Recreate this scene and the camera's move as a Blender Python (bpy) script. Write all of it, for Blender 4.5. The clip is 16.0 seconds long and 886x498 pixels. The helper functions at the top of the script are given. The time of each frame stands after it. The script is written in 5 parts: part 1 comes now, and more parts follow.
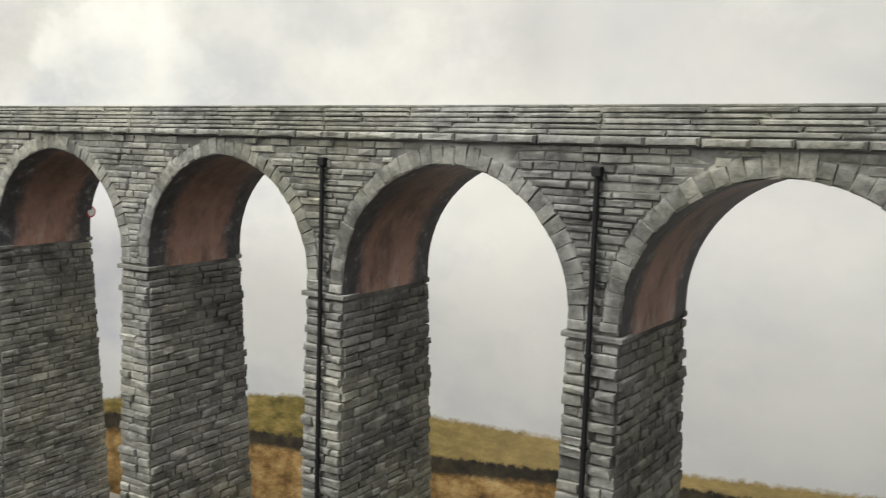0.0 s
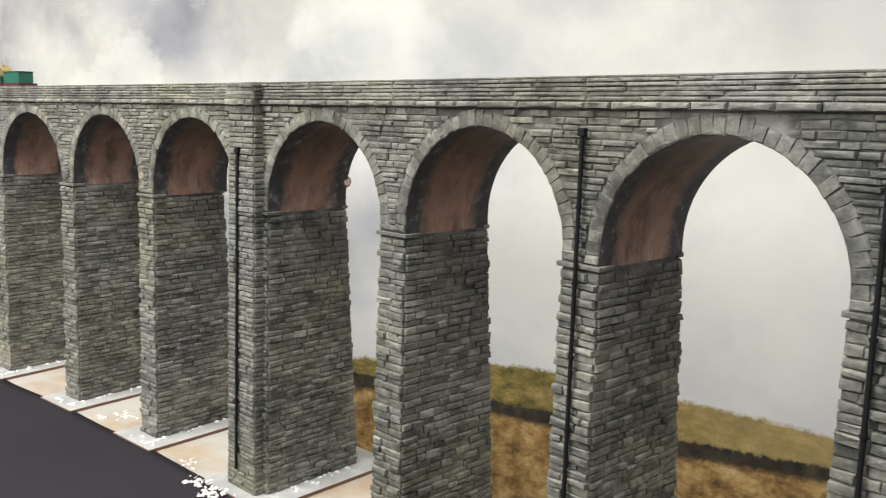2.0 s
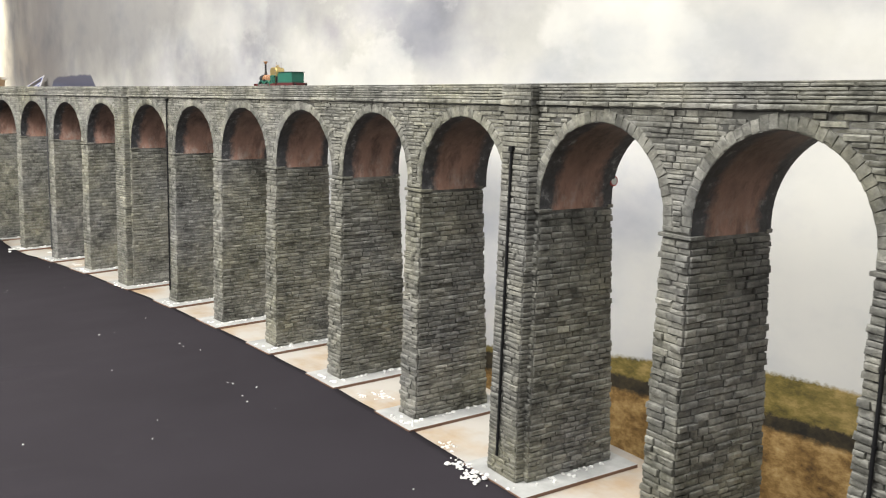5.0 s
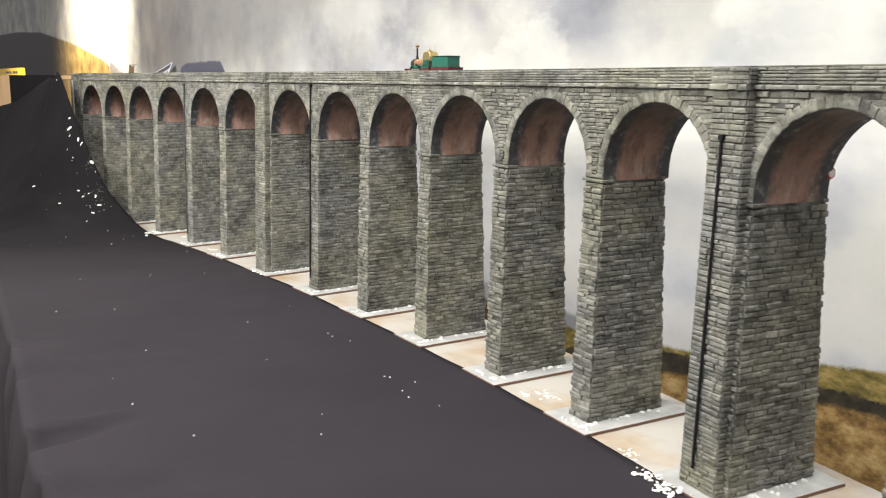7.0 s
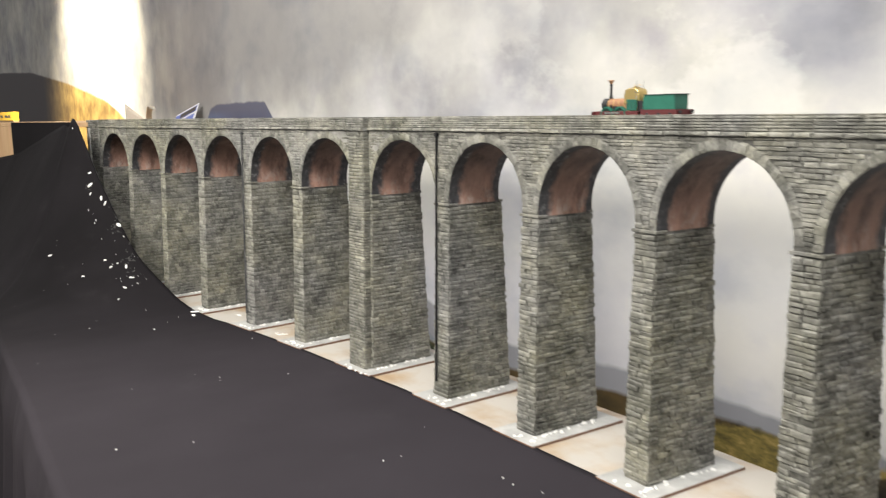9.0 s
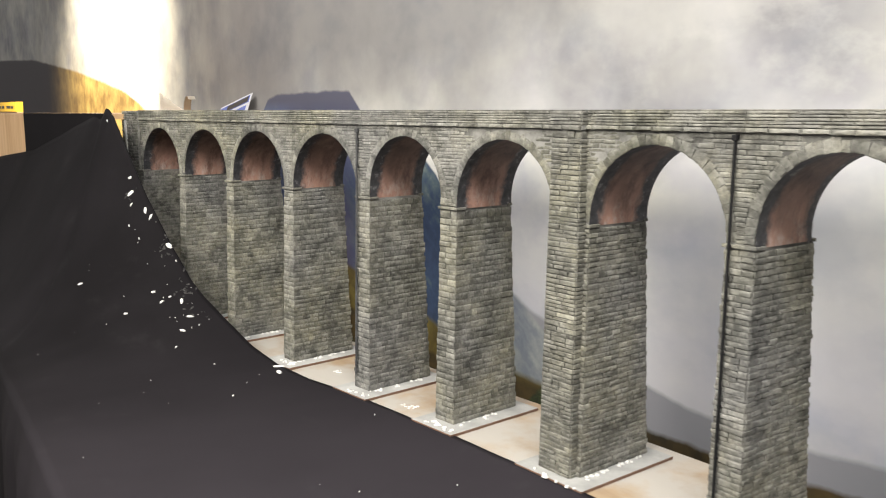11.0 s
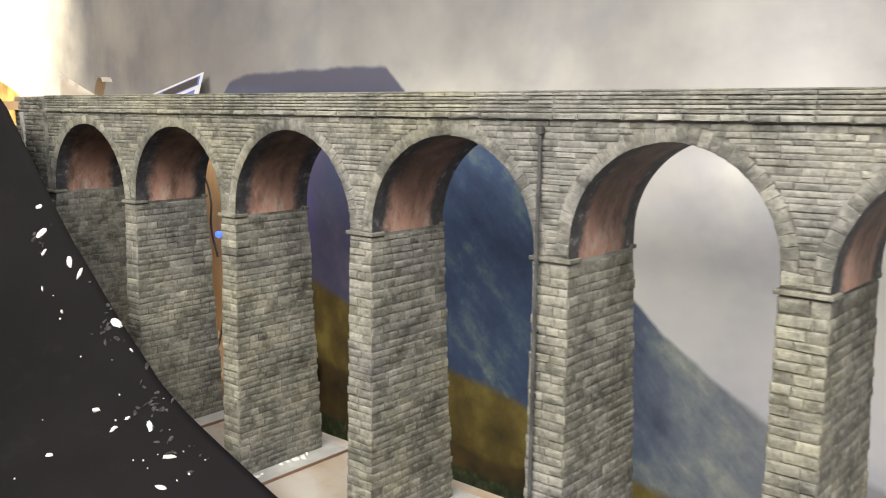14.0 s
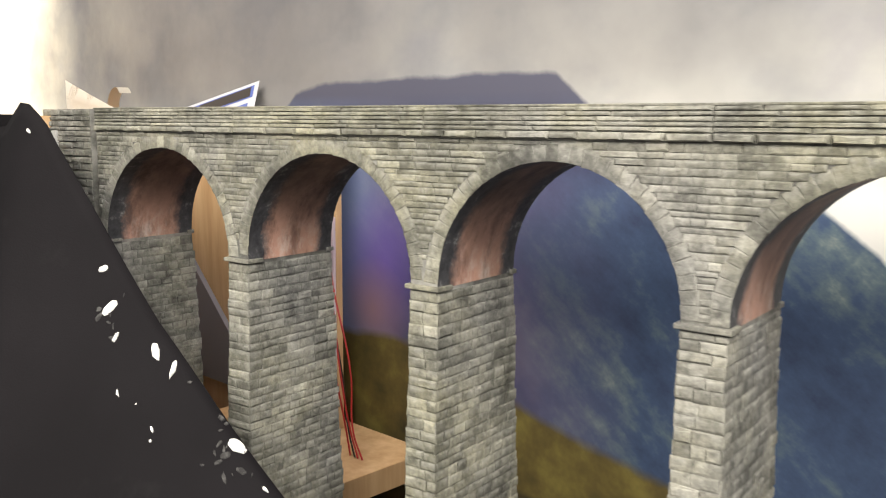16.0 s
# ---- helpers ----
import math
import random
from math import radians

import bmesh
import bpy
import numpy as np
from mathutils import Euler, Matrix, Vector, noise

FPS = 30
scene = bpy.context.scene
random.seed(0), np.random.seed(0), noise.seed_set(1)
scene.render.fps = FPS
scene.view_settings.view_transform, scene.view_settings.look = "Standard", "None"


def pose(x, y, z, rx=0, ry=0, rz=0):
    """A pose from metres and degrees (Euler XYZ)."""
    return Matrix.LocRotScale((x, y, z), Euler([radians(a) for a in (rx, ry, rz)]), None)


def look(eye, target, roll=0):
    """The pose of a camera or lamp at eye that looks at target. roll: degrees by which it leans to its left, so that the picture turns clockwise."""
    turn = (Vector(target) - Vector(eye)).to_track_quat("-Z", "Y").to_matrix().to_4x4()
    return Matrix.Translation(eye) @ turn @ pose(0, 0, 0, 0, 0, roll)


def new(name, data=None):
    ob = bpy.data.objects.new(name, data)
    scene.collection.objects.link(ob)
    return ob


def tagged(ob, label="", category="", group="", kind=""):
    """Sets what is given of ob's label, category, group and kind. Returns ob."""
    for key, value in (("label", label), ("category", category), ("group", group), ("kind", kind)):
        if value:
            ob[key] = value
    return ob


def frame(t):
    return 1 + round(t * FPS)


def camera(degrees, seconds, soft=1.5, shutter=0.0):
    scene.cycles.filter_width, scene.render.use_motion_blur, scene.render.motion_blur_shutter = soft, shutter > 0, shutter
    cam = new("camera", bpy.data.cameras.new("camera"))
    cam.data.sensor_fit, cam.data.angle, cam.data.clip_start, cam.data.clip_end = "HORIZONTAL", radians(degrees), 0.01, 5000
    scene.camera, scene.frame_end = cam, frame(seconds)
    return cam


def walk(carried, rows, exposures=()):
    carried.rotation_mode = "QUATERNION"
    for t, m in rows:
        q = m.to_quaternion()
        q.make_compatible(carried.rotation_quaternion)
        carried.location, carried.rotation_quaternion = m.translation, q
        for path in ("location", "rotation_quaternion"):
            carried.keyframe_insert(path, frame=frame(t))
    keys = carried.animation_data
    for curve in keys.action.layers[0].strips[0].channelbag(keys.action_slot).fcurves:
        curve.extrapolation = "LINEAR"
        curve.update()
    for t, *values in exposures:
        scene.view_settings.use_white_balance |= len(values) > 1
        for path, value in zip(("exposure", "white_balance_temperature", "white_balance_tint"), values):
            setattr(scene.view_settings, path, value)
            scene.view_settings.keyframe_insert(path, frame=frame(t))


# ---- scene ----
cam = camera(53.1, 16.0, soft=1.1, shutter=0.3)
PATH = [
    (0, (0.751, -0.577, 0.4), (-0.097, 1.216, 0.144), 1.1),
    (0.5, (0.743, -0.575, 0.396), (-0.239, 1.143, 0.106), 0.7),
    (1, (0.742, -0.579, 0.394), (-0.35, 1.069, 0.093), 0.4),
    (1.5, (0.736, -0.586, 0.395), (-0.437, 1.005, 0.091), 0.5),
    (2, (0.727, -0.596, 0.395), (-0.516, 0.939, 0.082), 0.8),
    (2.5, (0.718, -0.608, 0.393), (-0.594, 0.868, 0.073), 1.0),
    (3, (0.711, -0.618, 0.397), (-0.668, 0.796, 0.079), 1.0),
    (3.5, (0.703, -0.629, 0.399), (-0.731, 0.728, 0.079), 0.9),
    (4, (0.701, -0.636, 0.399), (-0.784, 0.665, 0.075), 0.8),
    (6.3, (0.642, -0.691, 0.409), (-0.996, 0.402, 0.06), 0.4),
    (6.5, (0.632, -0.694, 0.405), (-1.023, 0.373, 0.052), 0.4),
    (7, (0.583, -0.709, 0.401), (-1.079, 0.341, 0.03), 0.5),
    (7.5, (0.486, -0.728, 0.41), (-1.166, 0.337, 0.04), 0.0),
    (8, (0.364, -0.753, 0.415), (-1.257, 0.358, 0.047), -0.4),
    (8.5, (0.243, -0.761, 0.416), (-1.371, 0.361, 0.05), -0.8),
    (9, (0.097, -0.724, 0.425), (-1.552, 0.365, 0.118), -0.9),
    (9.5, (-0.048, -0.723, 0.442), (-1.724, 0.329, 0.151), -0.1),
    (9.7, (-0.111, -0.724, 0.434), (-1.779, 0.34, 0.14), -0.2),
    (11.8, (-0.676, -0.676, 0.414), (-2.261, 0.497, 0.077), 0.8),
    (12, (-0.739, -0.671, 0.413), (-2.291, 0.544, 0.074), 0.8),
    (12.5, (-0.896, -0.669, 0.422), (-2.369, 0.648, 0.114), 0.3),
    (13, (-1.014, -0.639, 0.41), (-2.451, 0.72, 0.115), 1.0),
    (13.5, (-1.089, -0.592, 0.415), (-2.537, 0.753, 0.106), -0.1),
    (14, (-1.162, -0.578, 0.409), (-2.626, 0.744, 0.082), 0.0),
    (14.5, (-1.265, -0.578, 0.406), (-2.706, 0.768, 0.069), 0.6),
    (15, (-1.383, -0.585, 0.41), (-2.801, 0.79, 0.094), 0.0),
    (15.5, (-1.48, -0.583, 0.41), (-2.851, 0.842, 0.114), 0.3),
    (16, (-1.575, -0.555, 0.407), (-2.945, 0.873, 0.121), 0.3),
]
walk(cam, [(t, look(eye, target, roll)) for t, eye, target, roll in PATH],
     exposures=[(0.0, -0.08, 6350, 8), (4.2, -0.05, 6400, 9), (7.0, 0.04, 6450, 9), (9.7, -0.06, 6550, 10), (13.5, -0.04, 6650, 10), (14.5, 0.14, 6700, 10), (16.0, 0.30, 6700, 10)])

# ---------------- world, lights, exposure ----------------
world = bpy.data.worlds.new("hall_light")
scene.world = world
world.use_nodes = True
world.node_tree.nodes["Background"].inputs[0].default_value = (1.0, 0.985, 0.95, 1)
world.node_tree.nodes["Background"].inputs[1].default_value = 0.40


def area_lamp(name, eye, target, size, size_y, watts, colour):
    data = bpy.data.lights.new(name, "AREA")
    data.shape, data.size, data.size_y, data.energy, data.color = "RECTANGLE", size, size_y, watts, colour
    ob = new(name, data)
    ob.matrix_world = look(eye, target)
    return ob


area_lamp("unseen_hall_lamp", (0.2, -0.9, 2.1), (-0.1, 0.1, 0.2), 1.6, 0.5, 62, (1.0, 0.98, 0.94))
# unseen overhead fill, added to brighten the plywood behind the far end
area_lamp("unseen_hall_lamp", (-2.75, -0.05, 2.15), (-2.6, 0.1, 0.2), 0.9, 0.3, 15, (1.0, 0.93, 0.82))
area_lamp("unseen_hall_lamp", (-1.25, -1.75, 1.55), (-1.95, 0.0, 0.15), 1.7, 0.9, 82, (1.0, 0.955, 0.86))
spot_data = bpy.data.lights.new("backdrop_spot", "SPOT")
spot_data.energy, spot_data.color, spot_data.spot_size, spot_data.spot_blend, spot_data.shadow_soft_size = 850, (1.0, 0.86, 0.62), radians(74), 0.85, 0.05
spot = new("backdrop_spot", spot_data)
spot.matrix_world = look((-4.2, -0.65, 1.9), (-4.42, 0.3, 0.80))

# ---------------- materials ----------------


def mat(name, rough=0.8, metal=0.0, colour=None):
    m = bpy.data.materials.new(name)
    m.use_nodes = True
    b = m.node_tree.nodes["Principled BSDF"]
    b.inputs["Roughness"].default_value, b.inputs["Metallic"].default_value = rough, metal
    if colour:
        b.inputs["Base Color"].default_value = (*colour, 1)
    return m


def node(m, kind, **inputs):
    n = m.node_tree.nodes.new(kind)
    for k, v in inputs.items():
        n.inputs[k.replace("_", " ")].default_value = v
    return n


def link(m, a, b):
    m.node_tree.links.new(a, b)


def bsdf(m):
    return m.node_tree.nodes["Principled BSDF"]


def math_node(m, op, a, b=None):
    n = m.node_tree.nodes.new("ShaderNodeMath")
    n.operation = op
    for i, v in enumerate((a, b)):
        if v is None:
            continue
        if isinstance(v, (int, float)):
            n.inputs[i].default_value = v
        else:
            link(m, v, n.inputs[i])
    return n.outputs[0]


def ramp(m, fac, stops, mode="LINEAR"):
    n = m.node_tree.nodes.new("ShaderNodeValToRGB")
    n.color_ramp.interpolation = mode
    while len(n.color_ramp.elements) < len(stops):
        n.color_ramp.elements.new(0.5)
    for e, (p, c) in zip(n.color_ramp.elements, stops):
        e.position, e.color = p, (*c, 1) if len(c) == 3 else c
    link(m, fac, n.inputs[0])
    return n.outputs[0]


def mix(m, fac, a, b, blend="MIX"):
    n = m.node_tree.nodes.new("ShaderNodeMix")
    n.data_type, n.blend_type = "RGBA", blend
    for i, v in ((0, fac), (6, a), (7, b)):
        if isinstance(v, (int, float)):
            n.inputs[i].default_value = v
        elif isinstance(v, tuple):
            n.inputs[i].default_value = (*v, 1)
        else:
            link(m, v, n.inputs[i])
    return n.outputs[2]


def noise_fac(m, scale, detail=4, rough=0.6, vec=None, stretch=None):
    if vec is None:
        g = m.node_tree.nodes.new("ShaderNodeNewGeometry")
        vec = g.outputs["Position"]
    if stretch:
        mp = m.node_tree.nodes.new("ShaderNodeMapping")
        mp.inputs["Scale"].default_value = stretch
        link(m, vec, mp.inputs[0])
        vec = mp.outputs[0]
    n = node(m, "ShaderNodeTexNoise", Scale=scale, Detail=detail, Roughness=rough)
    link(m, vec, n.inputs["Vector"])
    return n.outputs["Fac"]


def bump(m, height, dist, strength=1.0):
    n = node(m, "ShaderNodeBump", Strength=strength, Distance=dist)
    link(m, height, n.inputs["Height"])
    link(m, n.outputs[0], bsdf(m).inputs["Normal"])


def stone_material(name, single):
    """Grey painted cast stone with dry-brushed arrises; single: each stone is an object."""
    m = mat(name, 0.85)
    if single:
        rnd = m.node_tree.nodes.new("ShaderNodeObjectInfo").outputs["Random"]
    else:
        rnd = m.node_tree.nodes.new("ShaderNodeNewGeometry").outputs["Random Per Island"]
    base = ramp(m, rnd, [(0.0, (0.105, 0.104, 0.098)), (0.35, (0.145, 0.143, 0.134)), (0.75, (0.178, 0.176, 0.165)), (0.92, (0.208, 0.205, 0.192)), (1.0, (0.255, 0.252, 0.237))])
    patches = ramp(m, noise_fac(m, 16, 6, 0.68), [(0.36, (0.55, 0.56, 0.56)), (0.5, (1, 1, 1)), (0.64, (1.42, 1.40, 1.32))])
    base = mix(m, 1.0, base, patches, "MULTIPLY")
    # thin whitewash dabbed over groups of stones
    wash_ = ramp(m, noise_fac(m, 36, 5, 0.62, None, (1, 1, 1.3)), [(0.56, (0, 0, 0)), (0.68, (0.55, 0.55, 0.55))])
    base = mix(m, wash_, base, (0.34, 0.335, 0.31))
    tint = ramp(m, noise_fac(m, 5, 4), [(0.38, (1.0, 1.0, 1.03)), (0.62, (1.05, 1.03, 0.86))])
    base = mix(m, 1.0, base, tint, "MULTIPLY")
    dark = ramp(m, noise_fac(m, 30, 5, 0.7, None, (1, 1, 1.6)), [(0.36, (0.50, 0.50, 0.50)), (0.52, (1, 1, 1))])
    base = mix(m, 0.75, base, dark, "MULTIPLY")
    grain = noise_fac(m, 260, 6, 0.7)
    base = mix(m, 1.0, base, ramp(m, grain, [(0.3, (0.64, 0.64, 0.64)), (0.7, (1.37, 1.37, 1.35))]), "MULTIPLY")
    at = m.node_tree.nodes.new("ShaderNodeAttribute")
    at.attribute_name = "edge"
    brush = math_node(m, "MULTIPLY", at.outputs["Fac"], ramp(m, noise_fac(m, 90, 3), [(0.40, (0, 0, 0)), (0.60, (1, 1, 1))]))
    base = mix(m, math_node(m, "MULTIPLY", brush, 0.42), base, (0.42, 0.415, 0.38))
    link(m, base, bsdf(m).inputs["Base Color"])
    bump(m, math_node(m, "ADD", grain, noise_fac(m, 70, 4)), 0.0012, 0.8)
    return m


M_STONE = stone_material("painted_stone", True)
M_STONES = stone_material("painted_stonework", False)

M_JOINT = mat("stone_joint", 0.9)
joint_c = ramp(M_JOINT, noise_fac(M_JOINT, 60, 5), [(0.3, (0.050, 0.049, 0.045)), (0.7, (0.125, 0.123, 0.113))])
# whitewash has run into the joints in patches
joint_c = mix(M_JOINT, ramp(M_JOINT, noise_fac(M_JOINT, 11, 6, 0.7), [(0.44, (0, 0, 0)), (0.60, (0.9, 0.9, 0.9))]), joint_c, (0.30, 0.295, 0.275))
link(M_JOINT, joint_c, bsdf(M_JOINT).inputs["Base Color"])

M_SOFFIT = mat("red_brown_soffit", 0.6)
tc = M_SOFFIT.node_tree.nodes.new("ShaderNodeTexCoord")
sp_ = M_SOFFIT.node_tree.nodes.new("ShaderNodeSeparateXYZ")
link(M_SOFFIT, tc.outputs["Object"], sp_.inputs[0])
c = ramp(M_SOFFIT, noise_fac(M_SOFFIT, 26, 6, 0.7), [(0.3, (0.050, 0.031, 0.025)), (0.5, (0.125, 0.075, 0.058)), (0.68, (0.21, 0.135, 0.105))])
# paler and pinker towards the springing, broken up by blotches
blotch = noise_fac(M_SOFFIT, 35, 5, 0.65, None, (1, 1, 0.5))
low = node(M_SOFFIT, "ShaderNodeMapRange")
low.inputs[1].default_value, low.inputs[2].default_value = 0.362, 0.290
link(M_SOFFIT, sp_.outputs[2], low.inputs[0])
c = mix(M_SOFFIT, math_node(M_SOFFIT, "MULTIPLY", low.outputs[0], ramp(M_SOFFIT, blotch, [(0.3, (0.40, 0.40, 0.40)), (0.6, (1, 1, 1))])), c, (0.44, 0.25, 0.19))
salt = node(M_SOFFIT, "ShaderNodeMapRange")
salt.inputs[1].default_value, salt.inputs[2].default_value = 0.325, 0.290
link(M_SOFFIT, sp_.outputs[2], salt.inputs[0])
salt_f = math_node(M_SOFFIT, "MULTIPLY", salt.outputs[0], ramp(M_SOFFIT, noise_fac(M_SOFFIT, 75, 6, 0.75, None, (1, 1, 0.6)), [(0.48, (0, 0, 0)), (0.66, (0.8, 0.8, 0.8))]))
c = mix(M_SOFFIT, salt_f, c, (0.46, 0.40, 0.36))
smut = ramp(M_SOFFIT, noise_fac(M_SOFFIT, 40, 6, 0.7, None, (1, 1, 0.4)), [(0.36, (0.5, 0.48, 0.48)), (0.5, (1, 1, 1))])
c = mix(M_SOFFIT, 1.0, c, smut, "MULTIPLY")
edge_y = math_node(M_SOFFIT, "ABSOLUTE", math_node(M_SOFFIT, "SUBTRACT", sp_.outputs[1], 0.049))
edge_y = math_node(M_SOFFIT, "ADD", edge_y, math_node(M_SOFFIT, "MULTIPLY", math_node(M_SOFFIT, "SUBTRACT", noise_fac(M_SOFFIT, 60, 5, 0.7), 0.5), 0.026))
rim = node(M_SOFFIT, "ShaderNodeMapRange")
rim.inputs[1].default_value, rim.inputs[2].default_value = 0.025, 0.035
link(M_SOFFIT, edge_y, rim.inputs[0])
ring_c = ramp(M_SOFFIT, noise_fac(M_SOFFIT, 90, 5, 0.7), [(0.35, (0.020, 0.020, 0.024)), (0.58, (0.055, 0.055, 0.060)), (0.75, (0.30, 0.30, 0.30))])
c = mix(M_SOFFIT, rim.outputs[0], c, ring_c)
link(M_SOFFIT, c, bsdf(M_SOFFIT).inputs["Base Color"])
bump(M_SOFFIT, noise_fac(M_SOFFIT, 160, 4, 0.6), 0.0006, 0.6)

M_RING = mat("dark_arch_ring", 0.8)
link(M_RING, ramp(M_RING, noise_fac(M_RING, 50, 5), [(0.3, (0.028, 0.029, 0.032)), (0.6, (0.075, 0.076, 0.078)), (0.8, (0.17, 0.17, 0.165))]), bsdf(M_RING).inputs["Base Color"])
bump(M_RING, noise_fac(M_RING, 150, 4), 0.0015, 0.8)

M_PIPE = mat("black_pipe", 0.6, 0.0, (0.012, 0.012, 0.013))
bsdf(M_PIPE).inputs["Specular IOR Level"].default_value = 0.2

M_CLOTH = mat("black_cloth", 0.75)
bsdf(M_CLOTH).inputs["Specular IOR Level"].default_value = 0.08
c = ramp(M_CLOTH, noise_fac(M_CLOTH, 5, 5), [(0.35, (0.0066, 0.0059, 0.0070)), (0.7, (0.0105, 0.0094, 0.0111))])
# level table top's sheen painted in as lighter colour, not on the hillside
painted_sheen = node(M_CLOTH, "ShaderNodeMapRange")
painted_sheen.inputs[1].default_value, painted_sheen.inputs[2].default_value = -2.0, -1.3
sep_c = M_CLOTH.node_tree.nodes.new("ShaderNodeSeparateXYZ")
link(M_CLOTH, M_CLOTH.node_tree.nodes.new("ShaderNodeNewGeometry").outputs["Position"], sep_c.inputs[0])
link(M_CLOTH, sep_c.outputs[0], painted_sheen.inputs[0])
c = mix(M_CLOTH, math_node(M_CLOTH, "MULTIPLY", painted_sheen.outputs[0], ramp(M_CLOTH, noise_fac(M_CLOTH, 3, 5), [(0.3, (0.7, 0.7, 0.7)), (0.7, (1, 1, 1))])), c, (0.0335, 0.0295, 0.0355))
dust = ramp(M_CLOTH, noise_fac(M_CLOTH, 9, 6, 0.7), [(0.6, (0, 0, 0)), (0.85, (0.35, 0.35, 0.35))])
c = mix(M_CLOTH, math_node(M_CLOTH, "MULTIPLY", dust, 0.12), c, (0.3, 0.3, 0.3))
link(M_CLOTH, c, bsdf(M_CLOTH).inputs["Base Color"])
bump(M_CLOTH, noise_fac(M_CLOTH, 600, 2), 0.0004, 0.4)

M_PLY = mat("plywood", 0.6)
c = ramp(M_PLY, noise_fac(M_PLY, 30, 5, 0.6, None, (0.12, 1, 1)), [(0.3, (0.33, 0.235, 0.15)), (0.7, (0.46, 0.35, 0.235))])
c = mix(M_PLY, ramp(M_PLY, noise_fac(M_PLY, 7, 5), [(0.38, (0, 0, 0)), (0.56, (0.9, 0.9, 0.9))]), c, (0.47, 0.45, 0.42))
link(M_PLY, c, bsdf(M_PLY).inputs["Base Color"])

M_WOOD = mat("bare_plywood", 0.55)
link(M_WOOD, ramp(M_WOOD, noise_fac(M_WOOD, 40, 5, 0.6, None, (1, 1, 0.1)), [(0.3, (0.42, 0.25, 0.12)), (0.7, (0.62, 0.42, 0.24))]), bsdf(M_WOOD).inputs["Base Color"])

M_CARD = mat("grey_card", 0.75)
link(M_CARD, ramp(M_CARD, noise_fac(M_CARD, 25, 6), [(0.35, (0.33, 0.33, 0.325)), (0.6, (0.45, 0.45, 0.44)), (0.75, (0.6, 0.6, 0.59))]), bsdf(M_CARD).inputs["Base Color"])
M_CARDEDGE = mat("brown_card_edge", 0.8, 0.0, (0.19, 0.11, 0.075))

M_PLASTER = mat("white_plaster", 0.7, 0.0, (0.78, 0.77, 0.75))

# ---------------- the plan of the viaduct ----------------
# x runs along the viaduct, its front face follows a gentle curve towards the viewer at both ends.
Z_IMPOST, Z_STRING, Z_TOP = 0.290, 0.3955, 0.4165
DEPTH, RADIUS, Z_SPRING = 0.098, 0.0840, 0.2985
PIERS = [("r", 0.815), ("r", 0.621), ("r", 0.425), ("r", 0.2295), ("k", 0.018), ("p", -0.192), ("p", -0.387), ("p", -0.591), ("p", -0.789),
         ("p", -0.982), ("k", -1.200), ("q", -1.413), ("q", -1.602), ("m", -1.810), ("n", -2.012), ("n", -2.209), ("e", -2.409)]
HALF = {"r": 0.0155, "p": 0.0155, "q": 0.0155, "k": 0.0275, "m": 0.0138, "n": 0.0120, "e": 0.0105}
DRAINS = {1, 2, 4, 9, 12}


def face_y(x):
    return -0.07 * (x + 0.6) ** 2 if x > -1.45 else -0.0506 - 0.121 * (-1.45 - x)


def spot_frame(x):
    """The frame at x on the front face: local x along the face, y into it."""
    t = Vector((1, -0.14 * (max(x, -1.464) + 0.6), 0)).normalized()
    n = Vector((-t.y, t.x, 0))
    m = Matrix.Identity(4)
    m.col[0][:3], m.col[1][:3], m.col[3][:3] = t, n, (x, face_y(x), 0)
    return m


def chord_frame(xa, xb):
    a, b = Vector((xa, face_y(xa), 0)), Vector((xb, face_y(xb), 0))
    t = (b - a).normalized()
    m = Matrix.Identity(4)
    m.col[0][:3], m.col[1][:3], m.col[3][:3] = t, Vector((-t.y, t.x, 0)), a
    return m, (b - a).length


# ---------------- mesh helpers ----------------
def part(name, bm, material, parent=None, label="", matrix=None, smooth=False):
    me = bpy.data.meshes.new(name)
    bm.to_mesh(me)
    bm.free()
    for mm in (material if isinstance(material, (list, tuple)) else [material]):
        me.materials.append(mm)
    if smooth:
        me.polygons.foreach_set("use_smooth", [True] * len(me.polygons))
    ob = new(name, me)
    if parent:
        ob.parent = parent
    if matrix is not None:
        ob.matrix_world = matrix
        if parent:
            ob.matrix_parent_inverse = Matrix.Identity(4)
            ob.matrix_basis = parent_world(parent).inverted() @ matrix
    if label:
        ob["label"] = label
    return ob



def parent_world(ob):
    m = ob.matrix_basis.copy()
    while ob.parent:
        ob = ob.parent
        m = ob.matrix_basis @ m
    return m


def empty(name, m, label, category, group="", kind=""):
    ob = new(name)
    ob.empty_display_size = 0.02
    ob.matrix_basis = m
    return tagged(ob, label, category, group, kind)


def box(bm, lo, hi, bevel=0.0):
    r = bmesh.ops.create_cube(bm, size=1)
    vs = r["verts"]
    for v in vs:
        v.co = Vector([(a + b) / 2 + c * (b - a) for a, b, c in zip(lo, hi, v.co)])
    if bevel:
        es = list({e for v in vs for e in v.link_edges})
        bmesh.ops.bevel(bm, geom=es, offset=bevel, segments=2, affect="EDGES", profile=0.5)


def cyl(bm, a, b, r1, r2=None, seg=16):
    a, b = Vector(a), Vector(b)
    m = Matrix.Translation((a + b) / 2) @ (b - a).to_track_quat("Z", "Y").to_matrix().to_4x4()
    bmesh.ops.create_cone(bm, cap_ends=True, segments=seg, radius1=r1, radius2=r1 if r2 is None else r2, depth=(b - a).length, matrix=m)


